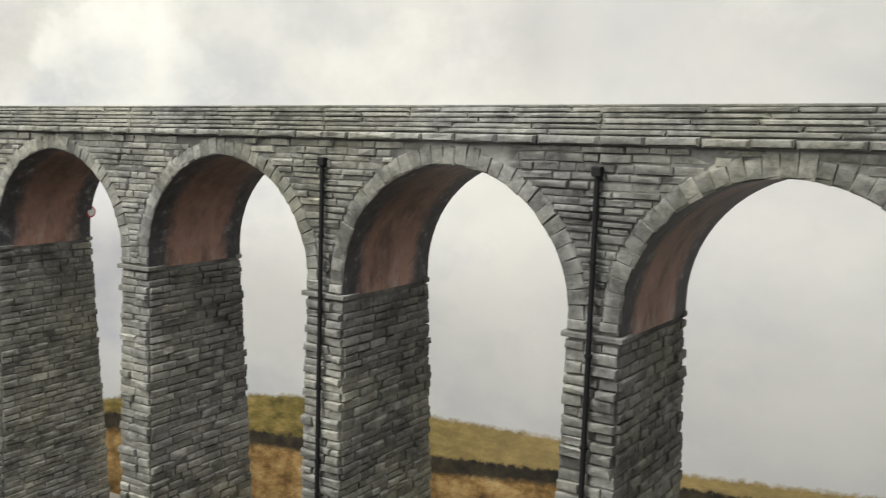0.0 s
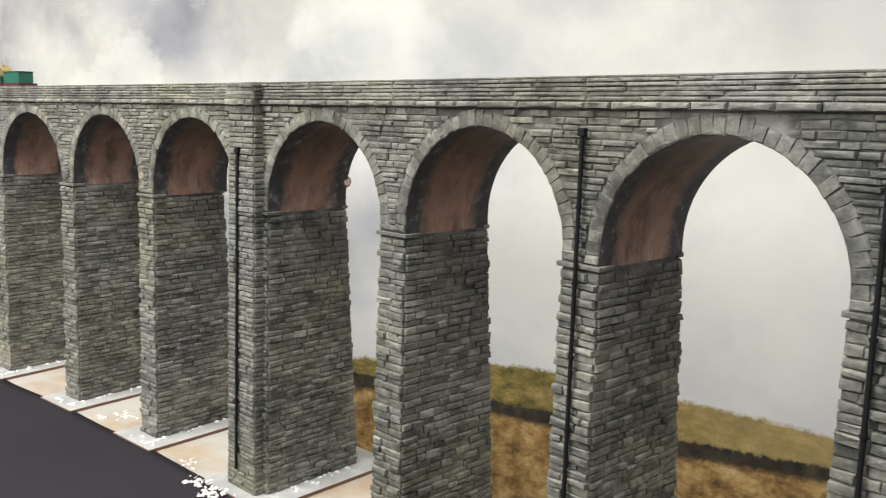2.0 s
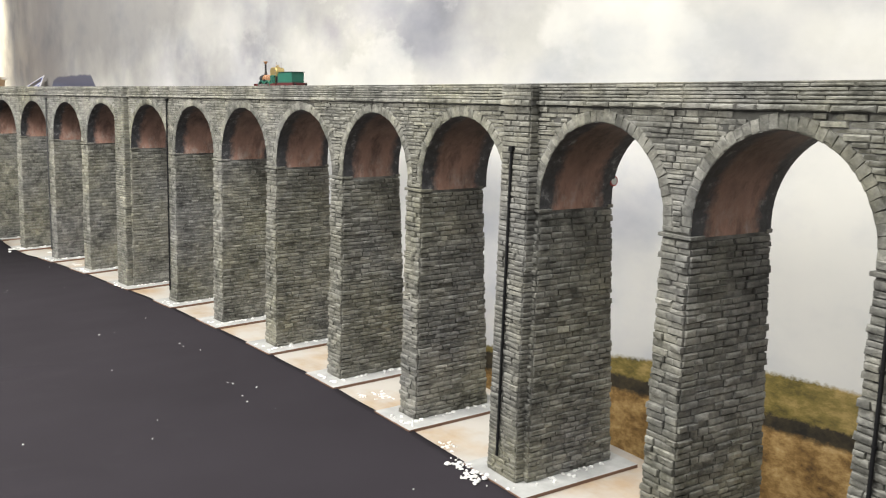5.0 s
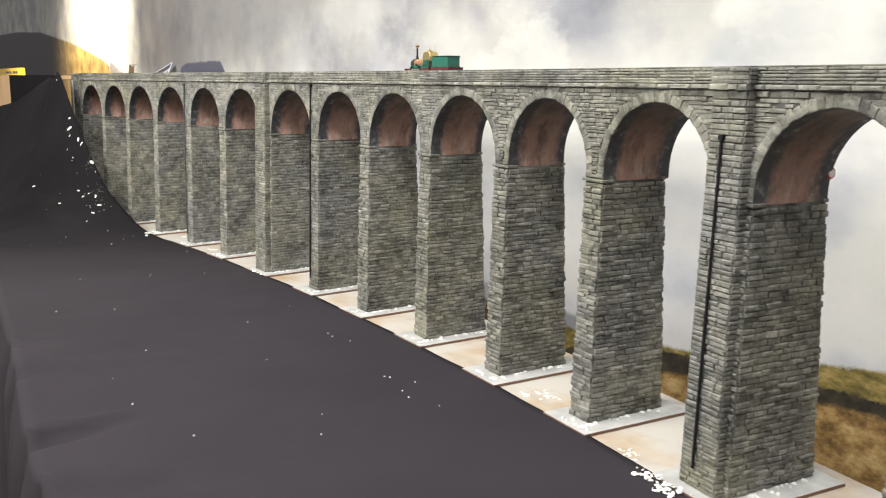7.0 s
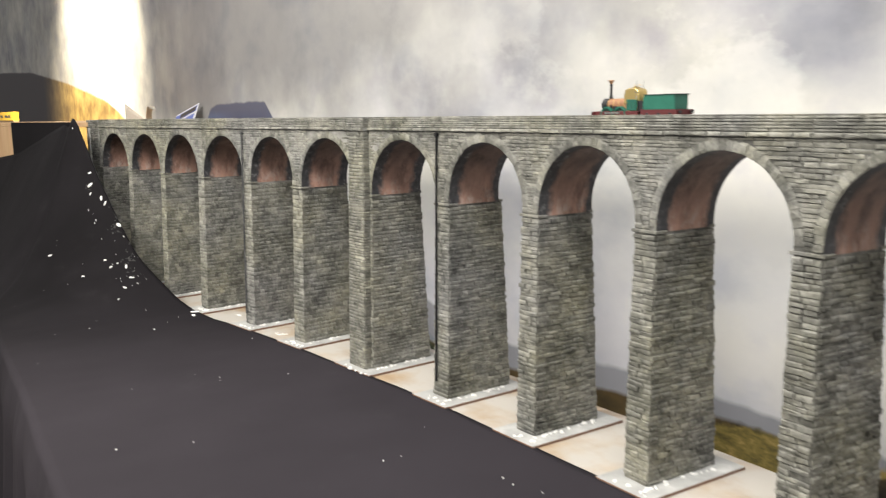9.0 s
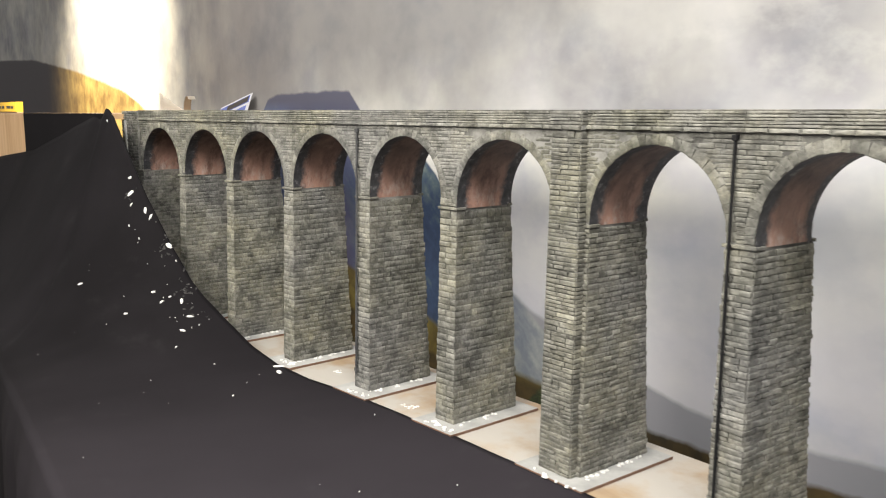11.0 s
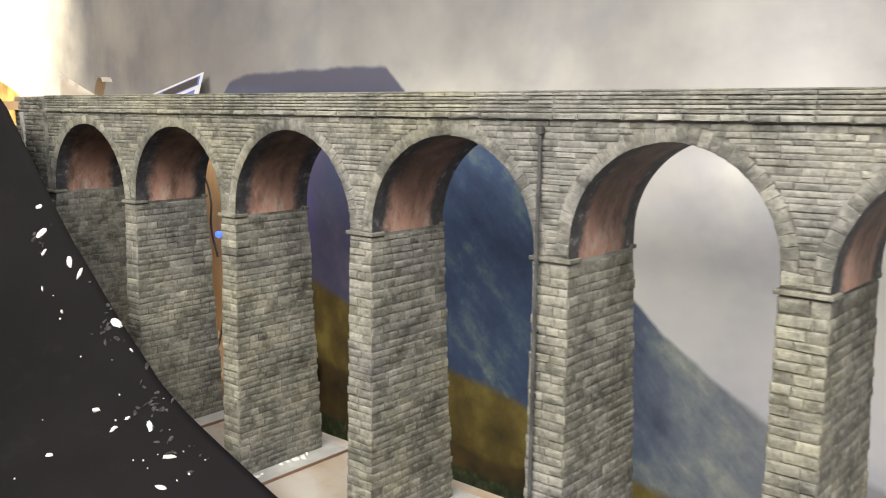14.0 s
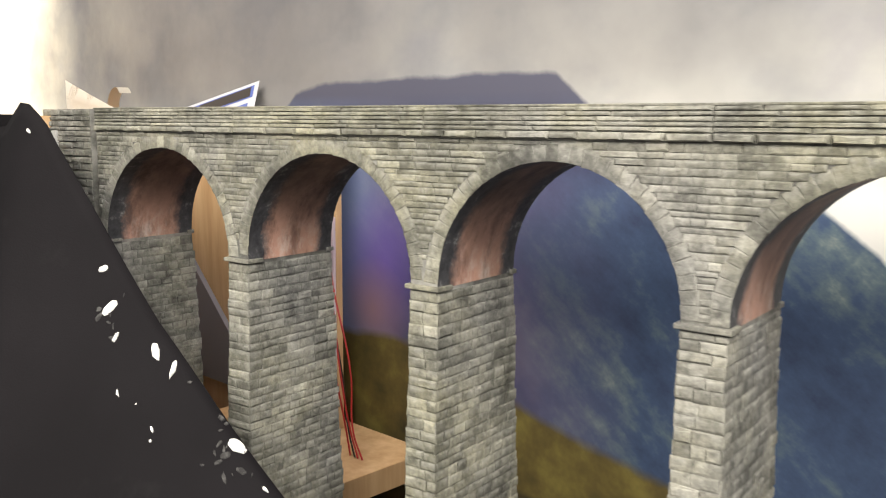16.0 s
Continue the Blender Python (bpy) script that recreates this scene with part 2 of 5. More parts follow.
def prism(bm, outline, a, b, axis="y"):
    """A closed outline of (u, v) pairs pushed from a to b along an axis."""
    def put(u, v, w):
        return {"y": (u, w, v), "x": (w, u, v), "z": (u, v, w)}[axis]
    la = [bm.verts.new(put(u, v, a)) for u, v in outline]
    lb = [bm.verts.new(put(u, v, b)) for u, v in outline]
    n = len(outline)
    for i in range(n):
        bm.faces.new((la[i], la[(i + 1) % n], lb[(i + 1) % n], lb[i]))
    bm.faces.new(la)
    bm.faces.new(lb[::-1])
    bmesh.ops.recalc_face_normals(bm, faces=bm.faces)


# ---------------- stones ----------------
RND = random.Random(7)


def stone_template(i, rough=1.0):
    """A rough-faced block, 1 x 1 x 1: x along the course, -y outward, z up."""
    r = random.Random(100 + i)
    verts, edge = [], []
    for ring, (inset, w, e) in enumerate(((0.0, 0.0, 0.0), (0.0, -0.5, 0.55), (0.07 if rough == 1.0 else 0.12, -1.0, 1.0))):
        for sx, sz in ((0, 0), (1, 0), (1, 1), (0, 1)):
            jx, jz, jw = (r.uniform(-0.035, 0.035) * rough, r.uniform(-0.12, 0.12) * rough, r.uniform(-0.45, 0.25) * rough) if ring else (0, 0, 0)
            verts.append(((inset * 0.6 if sx == 0 else 1 - inset * 0.6) + jx, w + jw * 0.8, (inset * 1.6 if sz == 0 else 1 - inset * 1.6) + jz))
            edge.append(e * (1.0 if sz else 0.1))
    verts.append((0.5 + r.uniform(-0.2, 0.2), -1.0 - r.uniform(-0.1, 0.3), 0.45 + r.uniform(-0.15, 0.15)))
    edge.append(0.15)
    faces = []
    for a in (0, 4):
        for k in range(4):
            faces.append((a + k, a + (k + 1) % 4, a + 4 + (k + 1) % 4, a + 4 + k))
    for k in range(4):
        faces.append((8 + k, 8 + (k + 1) % 4, 12))
    return np.array(verts), faces, edge


# ten rough blocks, then ten smoother ones
TEMPLATES = [stone_template(i) for i in range(10)] + [stone_template(i + 10, 0.7) for i in range(10)]


def mesh_with_edge(name, verts, faces, edge, material):
    me = bpy.data.meshes.new(name)
    me.from_pydata(verts, [], faces)
    at = me.attributes.new("edge", "FLOAT", "POINT")
    at.data.foreach_set("value", edge)
    me.materials.append(material)
    return me


STONE_MESHES = [mesh_with_edge("stone", [tuple(v) for v in t[0]], t[1], t[2], M_STONE) for t in TEMPLATES]


def lay_stones(stones, parent, base, single, name="stone", joined="stonework", smooth=False):
    """stones: local matrices that scale and place a template, inside the frame base (world)."""
    if single:
        inv = parent_world(parent).inverted() @ base
        for m in stones:
            ob = new(name, STONE_MESHES[RND.randrange(10) + 10 * smooth])
            ob.parent = parent
            ob.matrix_basis = inv @ m
        return
    vs, fs, es, n = [], [], [], 0
    for m in stones:
        tv, tf, te = TEMPLATES[RND.randrange(10) + 10 * smooth]
        mm = np.array(m)
        vs.append(tv @ mm[:3, :3].T + mm[:3, 3])
        fs.extend(tuple(i + n for i in f) for f in tf)
        es.extend(te)
        n += len(tv)
    if not vs:
        return
    me = mesh_with_edge(joined, np.concatenate(vs).tolist(), fs, es, M_STONES)
    ob = new(joined, me)
    ob.parent = parent
    ob.matrix_basis = parent_world(parent).inverted() @ base
    ob["kind"] = "stuff"


def placed(origin, along, out, up, size):
    """A stone with one lower corner at origin; along/out/up are unit vectors, size (length, proud, height)."""
    m = Matrix.Identity(4)
    e = RND.uniform(-0.022, 0.022) * min(1.0, size[2] / max(size[0], 1e-6) * 2)
    along, up = [a + e * b for a, b in zip(along, up)], [b - e * a for a, b in zip(along, up)]
    for c_, (v, s) in enumerate(zip((along, [-a for a in out], up), size)):
        m.col[c_][:3] = [a * s for a in v]
    m.col[3][:3] = origin
    return m


def split_run(length, lo, hi):
    cuts, x = [], 0.0
    while x < length - 1e-6:
        w = RND.uniform(lo, hi)
        if length - x - w < lo * 0.7:
            w = length - x
        cuts.append((x, w))
        x += w
    return cuts


def courses(z0, z1, lo, hi):
    return [(z0 + z, h) for z, h in split_run(z1 - z0, lo, hi)]

# ---------------- setting: floor, baseboard, backdrop ----------------
bm = bmesh.new()
box(bm, (-14.0, -4.5, -0.95), (2.6, 1.2, -0.9))
M_FLOOR = mat("hall_floor", 0.5)
link(M_FLOOR, ramp(M_FLOOR, noise_fac(M_FLOOR, 3, 5), [(0.3, (0.10, 0.085, 0.07)), (0.7, (0.16, 0.14, 0.12))]), bsdf(M_FLOOR).inputs["Base Color"])
tagged(part("floor", bm, M_FLOOR), "plain dull brown hall floor", "floor", kind="structure")

BACK_X = [-14.0, -4.6, -3.6, -2.8, -2.1, -1.5, -0.8, -0.3, 0.3, 1.0, 2.4]
BACK_Y = [0.30, 0.30, 0.29, 0.21, 0.19, 0.205, 0.25, 0.34, 0.42, 0.44, 0.47]


def back_y(x):
    return float(np.mean([np.interp(x + o, BACK_X, BACK_Y) for o in np.linspace(-0.25, 0.25, 21)]))


def curve_node(m, value, pts, x0, x1, z0, z1):
    """Height of a painted ridge at x: a float curve through (x, z) places."""
    u = node(m, "ShaderNodeMapRange")
    u.inputs[1].default_value, u.inputs[2].default_value = x0, x1
    link(m, value, u.inputs[0])
    n = m.node_tree.nodes.new("ShaderNodeFloatCurve")
    cv = n.mapping.curves[0]
    while len(cv.points) < len(pts):
        cv.points.new(0.5, 0.5)
    for p, (x, z) in zip(cv.points, sorted(pts)):
        p.location = ((x - x0) / (x1 - x0), (z - z0) / (z1 - z0))
        p.handle_type = "VECTOR"
    n.mapping.update()
    link(m, u.outputs[0], n.inputs["Value"])
    return math_node(m, "ADD", math_node(m, "MULTIPLY", n.outputs[0], z1 - z0), z0)


def painted_backdrop():
    m = mat("painted_backdrop", 0.7)
    geo = m.node_tree.nodes.new("ShaderNodeNewGeometry")
    sep = m.node_tree.nodes.new("ShaderNodeSeparateXYZ")
    link(m, geo.outputs["Position"], sep.inputs[0])
    x, z = sep.outputs[0], sep.outputs[2]
    wob = math_node(m, "MULTIPLY", math_node(m, "SUBTRACT", noise_fac(m, 25, 5), 0.5), 0.012)
    fuzz = math_node(m, "MULTIPLY", math_node(m, "SUBTRACT", noise_fac(m, 120, 3, 0.7), 0.5), 0.014)
    zw = math_node(m, "ADD", z, wob)

    def below(pts, soft=0.004, fine=False, lo=-0.6, hi=1.2):
        ridge = curve_node(m, x, pts, -14.0, 2.6, lo, hi)
        d = math_node(m, "SUBTRACT", ridge, math_node(m, "ADD", z, fuzz) if fine else zw)
        n = node(m, "ShaderNodeMapRange")
        n.inputs[1].default_value, n.inputs[2].default_value = -soft, soft
        link(m, d, n.inputs[0])
        return n.outputs[0]

    # sky: cream clouds, lilac shadows, a dark shower between x = -3.7 and -1.7
    big = noise_fac(m, 2.6, 6, 0.55, None, (1.0, 1.0, 1.5))
    sky = ramp(m, big, [(0.30, (0.38, 0.38, 0.42)), (0.42, (0.52, 0.52, 0.53)), (0.52, (0.63, 0.625, 0.595)), (0.68, (0.68, 0.67, 0.635))])
    puff = noise_fac(m, 6.0, 7, 0.6, None, (1.0, 1.0, 1.2))
    sky = mix(m, ramp(m, puff, [(0.56, (0, 0, 0)), (0.74, (0.75, 0.75, 0.75))]), sky, (0.46, 0.45, 0.51))
    drift = math_node(m, "ADD", z, math_node(m, "MULTIPLY", math_node(m, "SUBTRACT", noise_fac(m, 2.8, 5, 0.55), 0.5), 0.55))
    low = node(m, "ShaderNodeMapRange")
    low.inputs[1].default_value, low.inputs[2].default_value = 0.36, 0.08
    link(m, drift, low.inputs[0])
    lilac_x = curve_node(m, x, [(-14.0, 0.5), (-1.6, 0.75), (-1.0, 0.75), (-0.5, 0.5), (0.1, 0.2), (0.6, 0.05), (2.6, 0.0)], -14.0, 2.6, 0, 1)
    sky = mix(m, math_node(m, "MULTIPLY", low.outputs[0], lilac_x), sky, (0.48, 0.49, 0.575))
    sh = curve_node(m, x, [(-14.0, 0.25), (-6.0, 0.35), (-5.2, 0.12), (-4.6, 0.0), (-3.62, 0.0), (-3.35, 0.22), (-3.1, 0.58), (-2.7, 0.78), (-2.2, 0.62), (-1.8, 0.22), (-1.2, 0.08), (2.6, 0.0)], -14.0, 2.6, 0, 1)
    streak = noise_fac(m, 3.0, 4, 0.5, None, (1.2, 0.3, 0.10))
    sh = math_node(m, "MULTIPLY", sh, ramp(m, streak, [(0.25, (0.78, 0.78, 0.78)), (0.7, (1.12, 1.12, 1.12))]))
    up = node(m, "ShaderNodeMapRange")
    up.inputs[1].default_value, up.inputs[2].default_value = 0.33, 0.46
    link(m, z, up.inputs[0])
    sky = mix(m, math_node(m, "MULTIPLY", sh, up.outputs[0]), sky, (0.26, 0.245, 0.25))
    # greyer higher up, in drifting patches
    high = node(m, "ShaderNodeMapRange")
    high.inputs[1].default_value, high.inputs[2].default_value = 0.34, 0.56
    link(m, drift, high.inputs[0])
    sky = mix(m, high.outputs[0], sky, mix(m, 1.0, sky, ramp(m, noise_fac(m, 3.4, 6, 0.6), [(0.35, (0.50, 0.50, 0.52)), (0.62, (0.86, 0.855, 0.84))]), "MULTIPLY"))
    # duller along the middle of the sky, more so higher up
    dull = curve_node(m, x, [(-14.0, 0.0), (-3.6, 0.0), (-3.2, 0.35), (-2.6, 0.55), (-2.0, 0.70), (-1.4, 0.74), (-1.0, 0.50), (-0.75, 0.18), (-0.1, 0.12), (2.6, 0.1)], -14.0, 2.6, 0, 1)
    sky = mix(m, math_node(m, "MULTIPLY", dull, high.outputs[0]), sky, (0.16, 0.155, 0.165))
    # billowing white cloud heads with crisp upper edges
    heads = noise_fac(m, 3.2, 8, 0.6, None, (1.0, 1.0, 1.35))
    heads = math_node(m, "ADD", heads, math_node(m, "MULTIPLY", math_node(m, "SUBTRACT", noise_fac(m, 13, 6, 0.6), 0.5), 0.10))
    hx = curve_node(m, x, [(-14.0, 0.0), (-2.3, 0.0), (-1.6, 0.08), (-1.15, 0.45), (-0.8, 0.85), (0.2, 0.75), (2.6, 0.8)], -14.0, 2.6, 0, 1)
    sky = mix(m, math_node(m, "MULTIPLY", hx, ramp(m, heads, [(0.49, (0, 0, 0)), (0.55, (0.5, 0.5, 0.5)), (0.64, (0.7, 0.7, 0.7))])), sky, (0.61, 0.60, 0.575))
    sky = mix(m, math_node(m, "MULTIPLY", hx, ramp(m, heads, [(0.32, (0.32, 0.32, 0.32)), (0.47, (0, 0, 0))])), sky, (0.33, 0.325, 0.37))
    # soft blue-grey mottling over the whole sky
    sky = mix(m, 1.0, sky, ramp(m, noise_fac(m, 5.5, 5, 0.55, None, (1.0, 1.0, 1.4)), [(0.36, (0.84, 0.86, 0.90)), (0.50, (1, 1, 1)), (0.66, (1.05, 1.045, 1.03))]), "MULTIPLY")
    # clearer, brighter sky towards the near end
    clear = curve_node(m, x, [(-14.0, 0.0), (-0.25, 0.0), (0.3, 0.4), (0.7, 0.55), (2.6, 0.6)], -14.0, 2.6, 0, 1)
    sky = mix(m, clear, sky, (0.665, 0.65, 0.615))
    col = sky
    # far blue-grey foothills
    far = [(-14.0, 0.0), (-1.62, 0.132), (-1.527, 0.085), (-1.425, 0.063), (-1.361, 0.044), (-1.241, 0.017), (-1.139, 0.007), (-0.88, 0.022), (-0.73, 0.018), (-0.485, -0.008), (-0.3, -0.046), (2.6, -0.4)]
    col = mix(m, below(far, 0.004), col, mix(m, noise_fac(m, 8, 4), (0.21, 0.22, 0.25), (0.29, 0.29, 0.33)))
    # the flat-topped mountain
    peak = [(-14.0, 0.1), (-2.80, 0.26), (-2.594, 0.437), (-2.573, 0.456), (-2.447, 0.457), (-2.222, 0.459), (-2.10, 0.455), (-2.088, 0.436), (-2.068, 0.405), (-1.975, 0.388), (-1.905, 0.366), (-1.866, 0.342), (-1.825, 0.317), (-1.79, 0.282), (-1.765, 0.242), (-1.70, 0.180), (-1.627, 0.136), (-1.561, 0.098), (-1.50, 0.06), (-1.4, -0.02), (2.6, -0.5)]
    mp = m.node_tree.nodes.new("ShaderNodeMapping")
    mp.vector_type = "TEXTURE"
    mp.inputs["Rotation"].default_value = (0, radians(40), 0)
    mp.inputs["Scale"].default_value = (2.2, 3.0, 0.7)
    link(m, geo.outputs["Position"], mp.inputs[0])
    scree = math_node(m, "ADD", math_node(m, "MULTIPLY", noise_fac(m, 9, 7, 0.68, mp.outputs[0]), 0.62), math_node(m, "MULTIPLY", noise_fac(m, 22, 6, 0.7), 0.38))
    blue = ramp(m, scree, [(0.36, (0.017, 0.029, 0.072)), (0.49, (0.036, 0.064, 0.132)), (0.56, (0.080, 0.118, 0.148)), (0.655, (0.25, 0.28, 0.25))])
    topf = node(m, "ShaderNodeMapRange")
    topf.inputs[1].default_value, topf.inputs[2].default_value = 0.36, 0.44
    link(m, z, topf.inputs[0])
    blue = mix(m, topf.outputs[0], blue, (0.085, 0.085, 0.125))
    leftf = node(m, "ShaderNodeMapRange")
    leftf.inputs[1].default_value, leftf.inputs[2].default_value = -2.02, -2.20
    link(m, x, leftf.inputs[0])
    lilac = ramp(m, noise_fac(m, 7, 4), [(0.35, (0.060, 0.065, 0.125)), (0.5, (0.085, 0.072, 0.145)), (0.66, (0.15, 0.125, 0.185))])
    blue = mix(m, math_node(m, "MULTIPLY", math_node(m, "SUBTRACT", 1.0, topf.outputs[0]), math_node(m, "MULTIPLY", leftf.outputs[0], 0.75)), blue, lilac)
    pale_f = node(m, "ShaderNodeMapRange")
    pale_f.inputs[1].default_value, pale_f.inputs[2].default_value = -2.38, -2.50
    link(m, x, pale_f.inputs[0])
    blue = mix(m, math_node(m, "MULTIPLY", math_node(m, "SUBTRACT", 1.0, topf.outputs[0]), math_node(m, "MULTIPLY", pale_f.outputs[0], 0.8)), blue, (0.15, 0.21, 0.40))
    # a soft violet patch and a rosy one over the mountain's shoulder
    for cx, cz, rr, tone in ((-2.40, 0.228, 0.10, (0.16, 0.10, 0.42)), (-2.425, 0.165, 0.07, (0.30, 0.17, 0.20))):
        spot_d = math_node(m, "SQRT", math_node(m, "ADD", math_node(m, "POWER", math_node(m, "SUBTRACT", x, cx), 2.0), math_node(m, "POWER", math_node(m, "SUBTRACT", z, cz), 2.0)))
        near_f = node(m, "ShaderNodeMapRange")
        near_f.inputs[1].default_value, near_f.inputs[2].default_value, near_f.inputs[4].default_value = rr, 0.0, 0.85
        link(m, spot_d, near_f.inputs[0])
        blue = mix(m, near_f.outputs[0], blue, tone)
    fade = node(m, "ShaderNodeMapRange")
    fade.inputs[1].default_value, fade.inputs[2].default_value = -1.78, -1.52
    link(m, x, fade.inputs[0])
    blue = mix(m, math_node(m, "MULTIPLY", fade.outputs[0], 0.85), blue, ramp(m, scree, [(0.35, (0.10, 0.125, 0.18)), (0.5, (0.24, 0.26, 0.29)), (0.65, (0.40, 0.41, 0.40))]))
    col = mix(m, below(peak, 0.003), col, blue)
    # olive foot of the mountain
    olive = [(-14.0, 0.12), (-2.51, 0.125), (-2.36, 0.136), (-2.264, 0.115), (-2.171, 0.089), (-2.081, 0.071), (-1.998, 0.055), (-1.887, 0.047), (-1.76, 0.002), (-1.657, -0.011), (-1.4, -0.03), (2.6, -0.5)]
    oc = ramp(m, noise_fac(m, 16, 6), [(0.3, (0.035, 0.026, 0.008)), (0.5, (0.095, 0.070, 0.017)), (0.7, (0.18, 0.145, 0.035))])
    col = mix(m, below(olive, 0.006), col, oc)
    umber = [(-14.0, -0.1), (-2.6, -0.05), (-2.35, 0.005), (-2.15, -0.008), (-1.96, -0.05), (-1.75, -0.03), (-1.4, -0.032), (-1.137, -0.036), (-0.9, -0.021), (-0.73, -0.012), (-0.6, -0.016), (-0.3, -0.096), (2.6, -0.5)]
    col = mix(m, below(umber, 0.004), col, ramp(m, noise_fac(m, 14, 5), [(0.35, (0.022, 0.016, 0.006)), (0.65, (0.085, 0.055, 0.016))]))
    # dark green bushes at the mountain's foot
    bush = [(-14.0, -0.5), (-1.55, -0.06), (-1.51, -0.004), (-1.475, 0.009), (-1.455, 0.000), (-1.43, 0.006), (-1.405, -0.04), (2.6, -0.5)]
    col = mix(m, below(bush, 0.004, True), col, ramp(m, noise_fac(m, 70, 5, 0.7), [(0.35, (0.008, 0.012, 0.006)), (0.55, (0.030, 0.042, 0.016)), (0.72, (0.10, 0.11, 0.05))]))
    # near moor: green-gold pasture, dark dry-stone wall, russet grass
    moor = [(-14.0, -0.5), (-0.85, -0.10), (-0.68, -0.010), (-0.526, -0.033), (-0.39, -0.012), (-0.309, -0.010), (-0.189, 0.017), (-0.126, 0.022), (0.02, 0.042), (0.09, 0.048), (0.27, 0.042), (0.447, 0.037), (0.587, 0.018), (0.79, 0.027), (2.6, 0.01)]
    grass = ramp(m, noise_fac(m, 34, 7, 0.72, None, (1, 1, 2.0)), [(0.32, (0.060, 0.052, 0.012)), (0.5, (0.185, 0.142, 0.036)), (0.66, (0.37, 0.265, 0.095))])
    warm = node(m, "ShaderNodeMapRange")
    warm.inputs[1].default_value, warm.inputs[2].default_value = 0.1, 0.4
    link(m, x, warm.inputs[0])
    grass = mix(m, math_node(m, "MULTIPLY", warm.outputs[0], 0.42), grass, (0.46, 0.33, 0.15))
    col = mix(m, below(moor, 0.003, True), col, grass)
    wall = [(-14.0, -0.5), (-0.8, -0.12), (-0.524, -0.046), (-0.39, -0.022), (-0.2, -0.010), (0.038, -0.010), (0.28, -0.010), (0.446, -0.003), (0.8, 0.008), (2.6, 0.008)]
    col = mix(m, below(wall, 0.002, True), col, ramp(m, noise_fac(m, 60, 4), [(0.35, (0.010, 0.009, 0.007)), (0.65, (0.055, 0.042, 0.022))]))
    rust = [(-14.0, -0.5), (-0.8, -0.15), (-0.5, -0.07), (-0.2, -0.034), (0.04, -0.030), (0.276, -0.034), (0.448, -0.021), (0.8, -0.012), (2.6, -0.012)]
    tuft = ramp(m, noise_fac(m, 34, 7, 0.7, None, (1, 1, 1.4)), [(0.3, (0.055, 0.030, 0.010)), (0.46, (0.24, 0.14, 0.045)), (0.58, (0.42, 0.27, 0.105)), (0.72, (0.60, 0.46, 0.24))])
    col = mix(m, below(rust, 0.004, True), col, tuft)
    # golden hill far along
    hill = [(-14.0, 0.90), (-9.0, 0.79), (-7.5, 0.765), (-6.3, 0.715), (-5.2, 0.61), (-4.3, 0.495), (-4.1, 0.45), (-3.95, 0.40), (-3.7, 0.25), (-3.4, -0.1), (2.6, -0.5)]
    goldf = node(m, "ShaderNodeMapRange")
    goldf.inputs[1].default_value, goldf.inputs[2].default_value = -5.9, -5.0
    link(m, x, goldf.inputs[0])
    hc = mix(m, goldf.outputs[0], (0.05, 0.042, 0.05), ramp(m, noise_fac(m, 10, 5), [(0.35, (0.16, 0.10, 0.03)), (0.65, (0.42, 0.30, 0.10))]))
    col = mix(m, below(hill, 0.006), col, hc)
    link(m, col, bsdf(m).inputs["Base Color"])
    return m


bm = bmesh.new()
xs = np.linspace(-14.0, 2.4, 329)
front = [[bm.verts.new((float(x), back_y(float(x)), z)) for z in (-0.9, 0.0, 2.4)] for x in xs]
for a, b in zip(front, front[1:]):
    for k in (0, 1):
        bm.faces.new((a[k], b[k], b[k + 1], a[k + 1]))
tagged(part("backdrop", bm, painted_backdrop(), smooth=True), "hand-painted curved backdrop of cloudy sky, blue mountain and brown moor", "backdrop", kind="structure")

# plywood baseboard behind and under the piers
bm = bmesh.new()
xs = np.linspace(-2.75, 1.0, 60)
rows = []
for x in xs:
    f = spot_frame(float(x))
    rows.append([bm.verts.new(f @ Vector((0, y, z))) for y, z in ((-0.06, -0.004), (0.150, -0.004), (0.150, -0.022), (-0.06, -0.022))])
for a, b in zip(rows, rows[1:]):
    for k in range(4):
        bm.faces.new((a[k], a[(k + 1) % 4], b[(k + 1) % 4], b[k]))
bm.faces.new(rows[0])
bm.faces.new(rows[-1][::-1])
bmesh.ops.recalc_face_normals(bm, faces=bm.faces)
tagged(part("baseboard", bm, M_PLY), "plywood baseboard smeared with white plaster under the viaduct", "baseboard", kind="structure")

# black cloth: table top, drape at the table edge, rising to a hillside at one end
HILL = [(-3.4, 0.275), (-2.93, 0.318), (-2.50, 0.404), (-2.43, 0.412), (-2.385, 0.404), (-2.303, 0.322), (-2.228, 0.245), (-2.15, 0.182), (-2.112, 0.152), (-2.054, 0.108), (-1.95, 0.062), (-1.855, 0.022), (-1.78, 0.004), (-1.70, -0.002), (1.6, -0.002)]


def hill_z(x):
    return float(np.interp(x, [p[0] for p in HILL], [p[1] for p in HILL]))


EDGE_X, EDGE_Y = [-2.3, -1.75, -1.2, -0.75, -0.44, -0.34, 1.6], [-0.505, -0.524, -0.549, -0.580, -0.598, -0.606, -0.612]


def table_edge(x):
    return float(np.mean([np.interp(x + o, EDGE_X, EDGE_Y) for o in (-0.1, -0.05, 0.0, 0.05, 0.1)]))


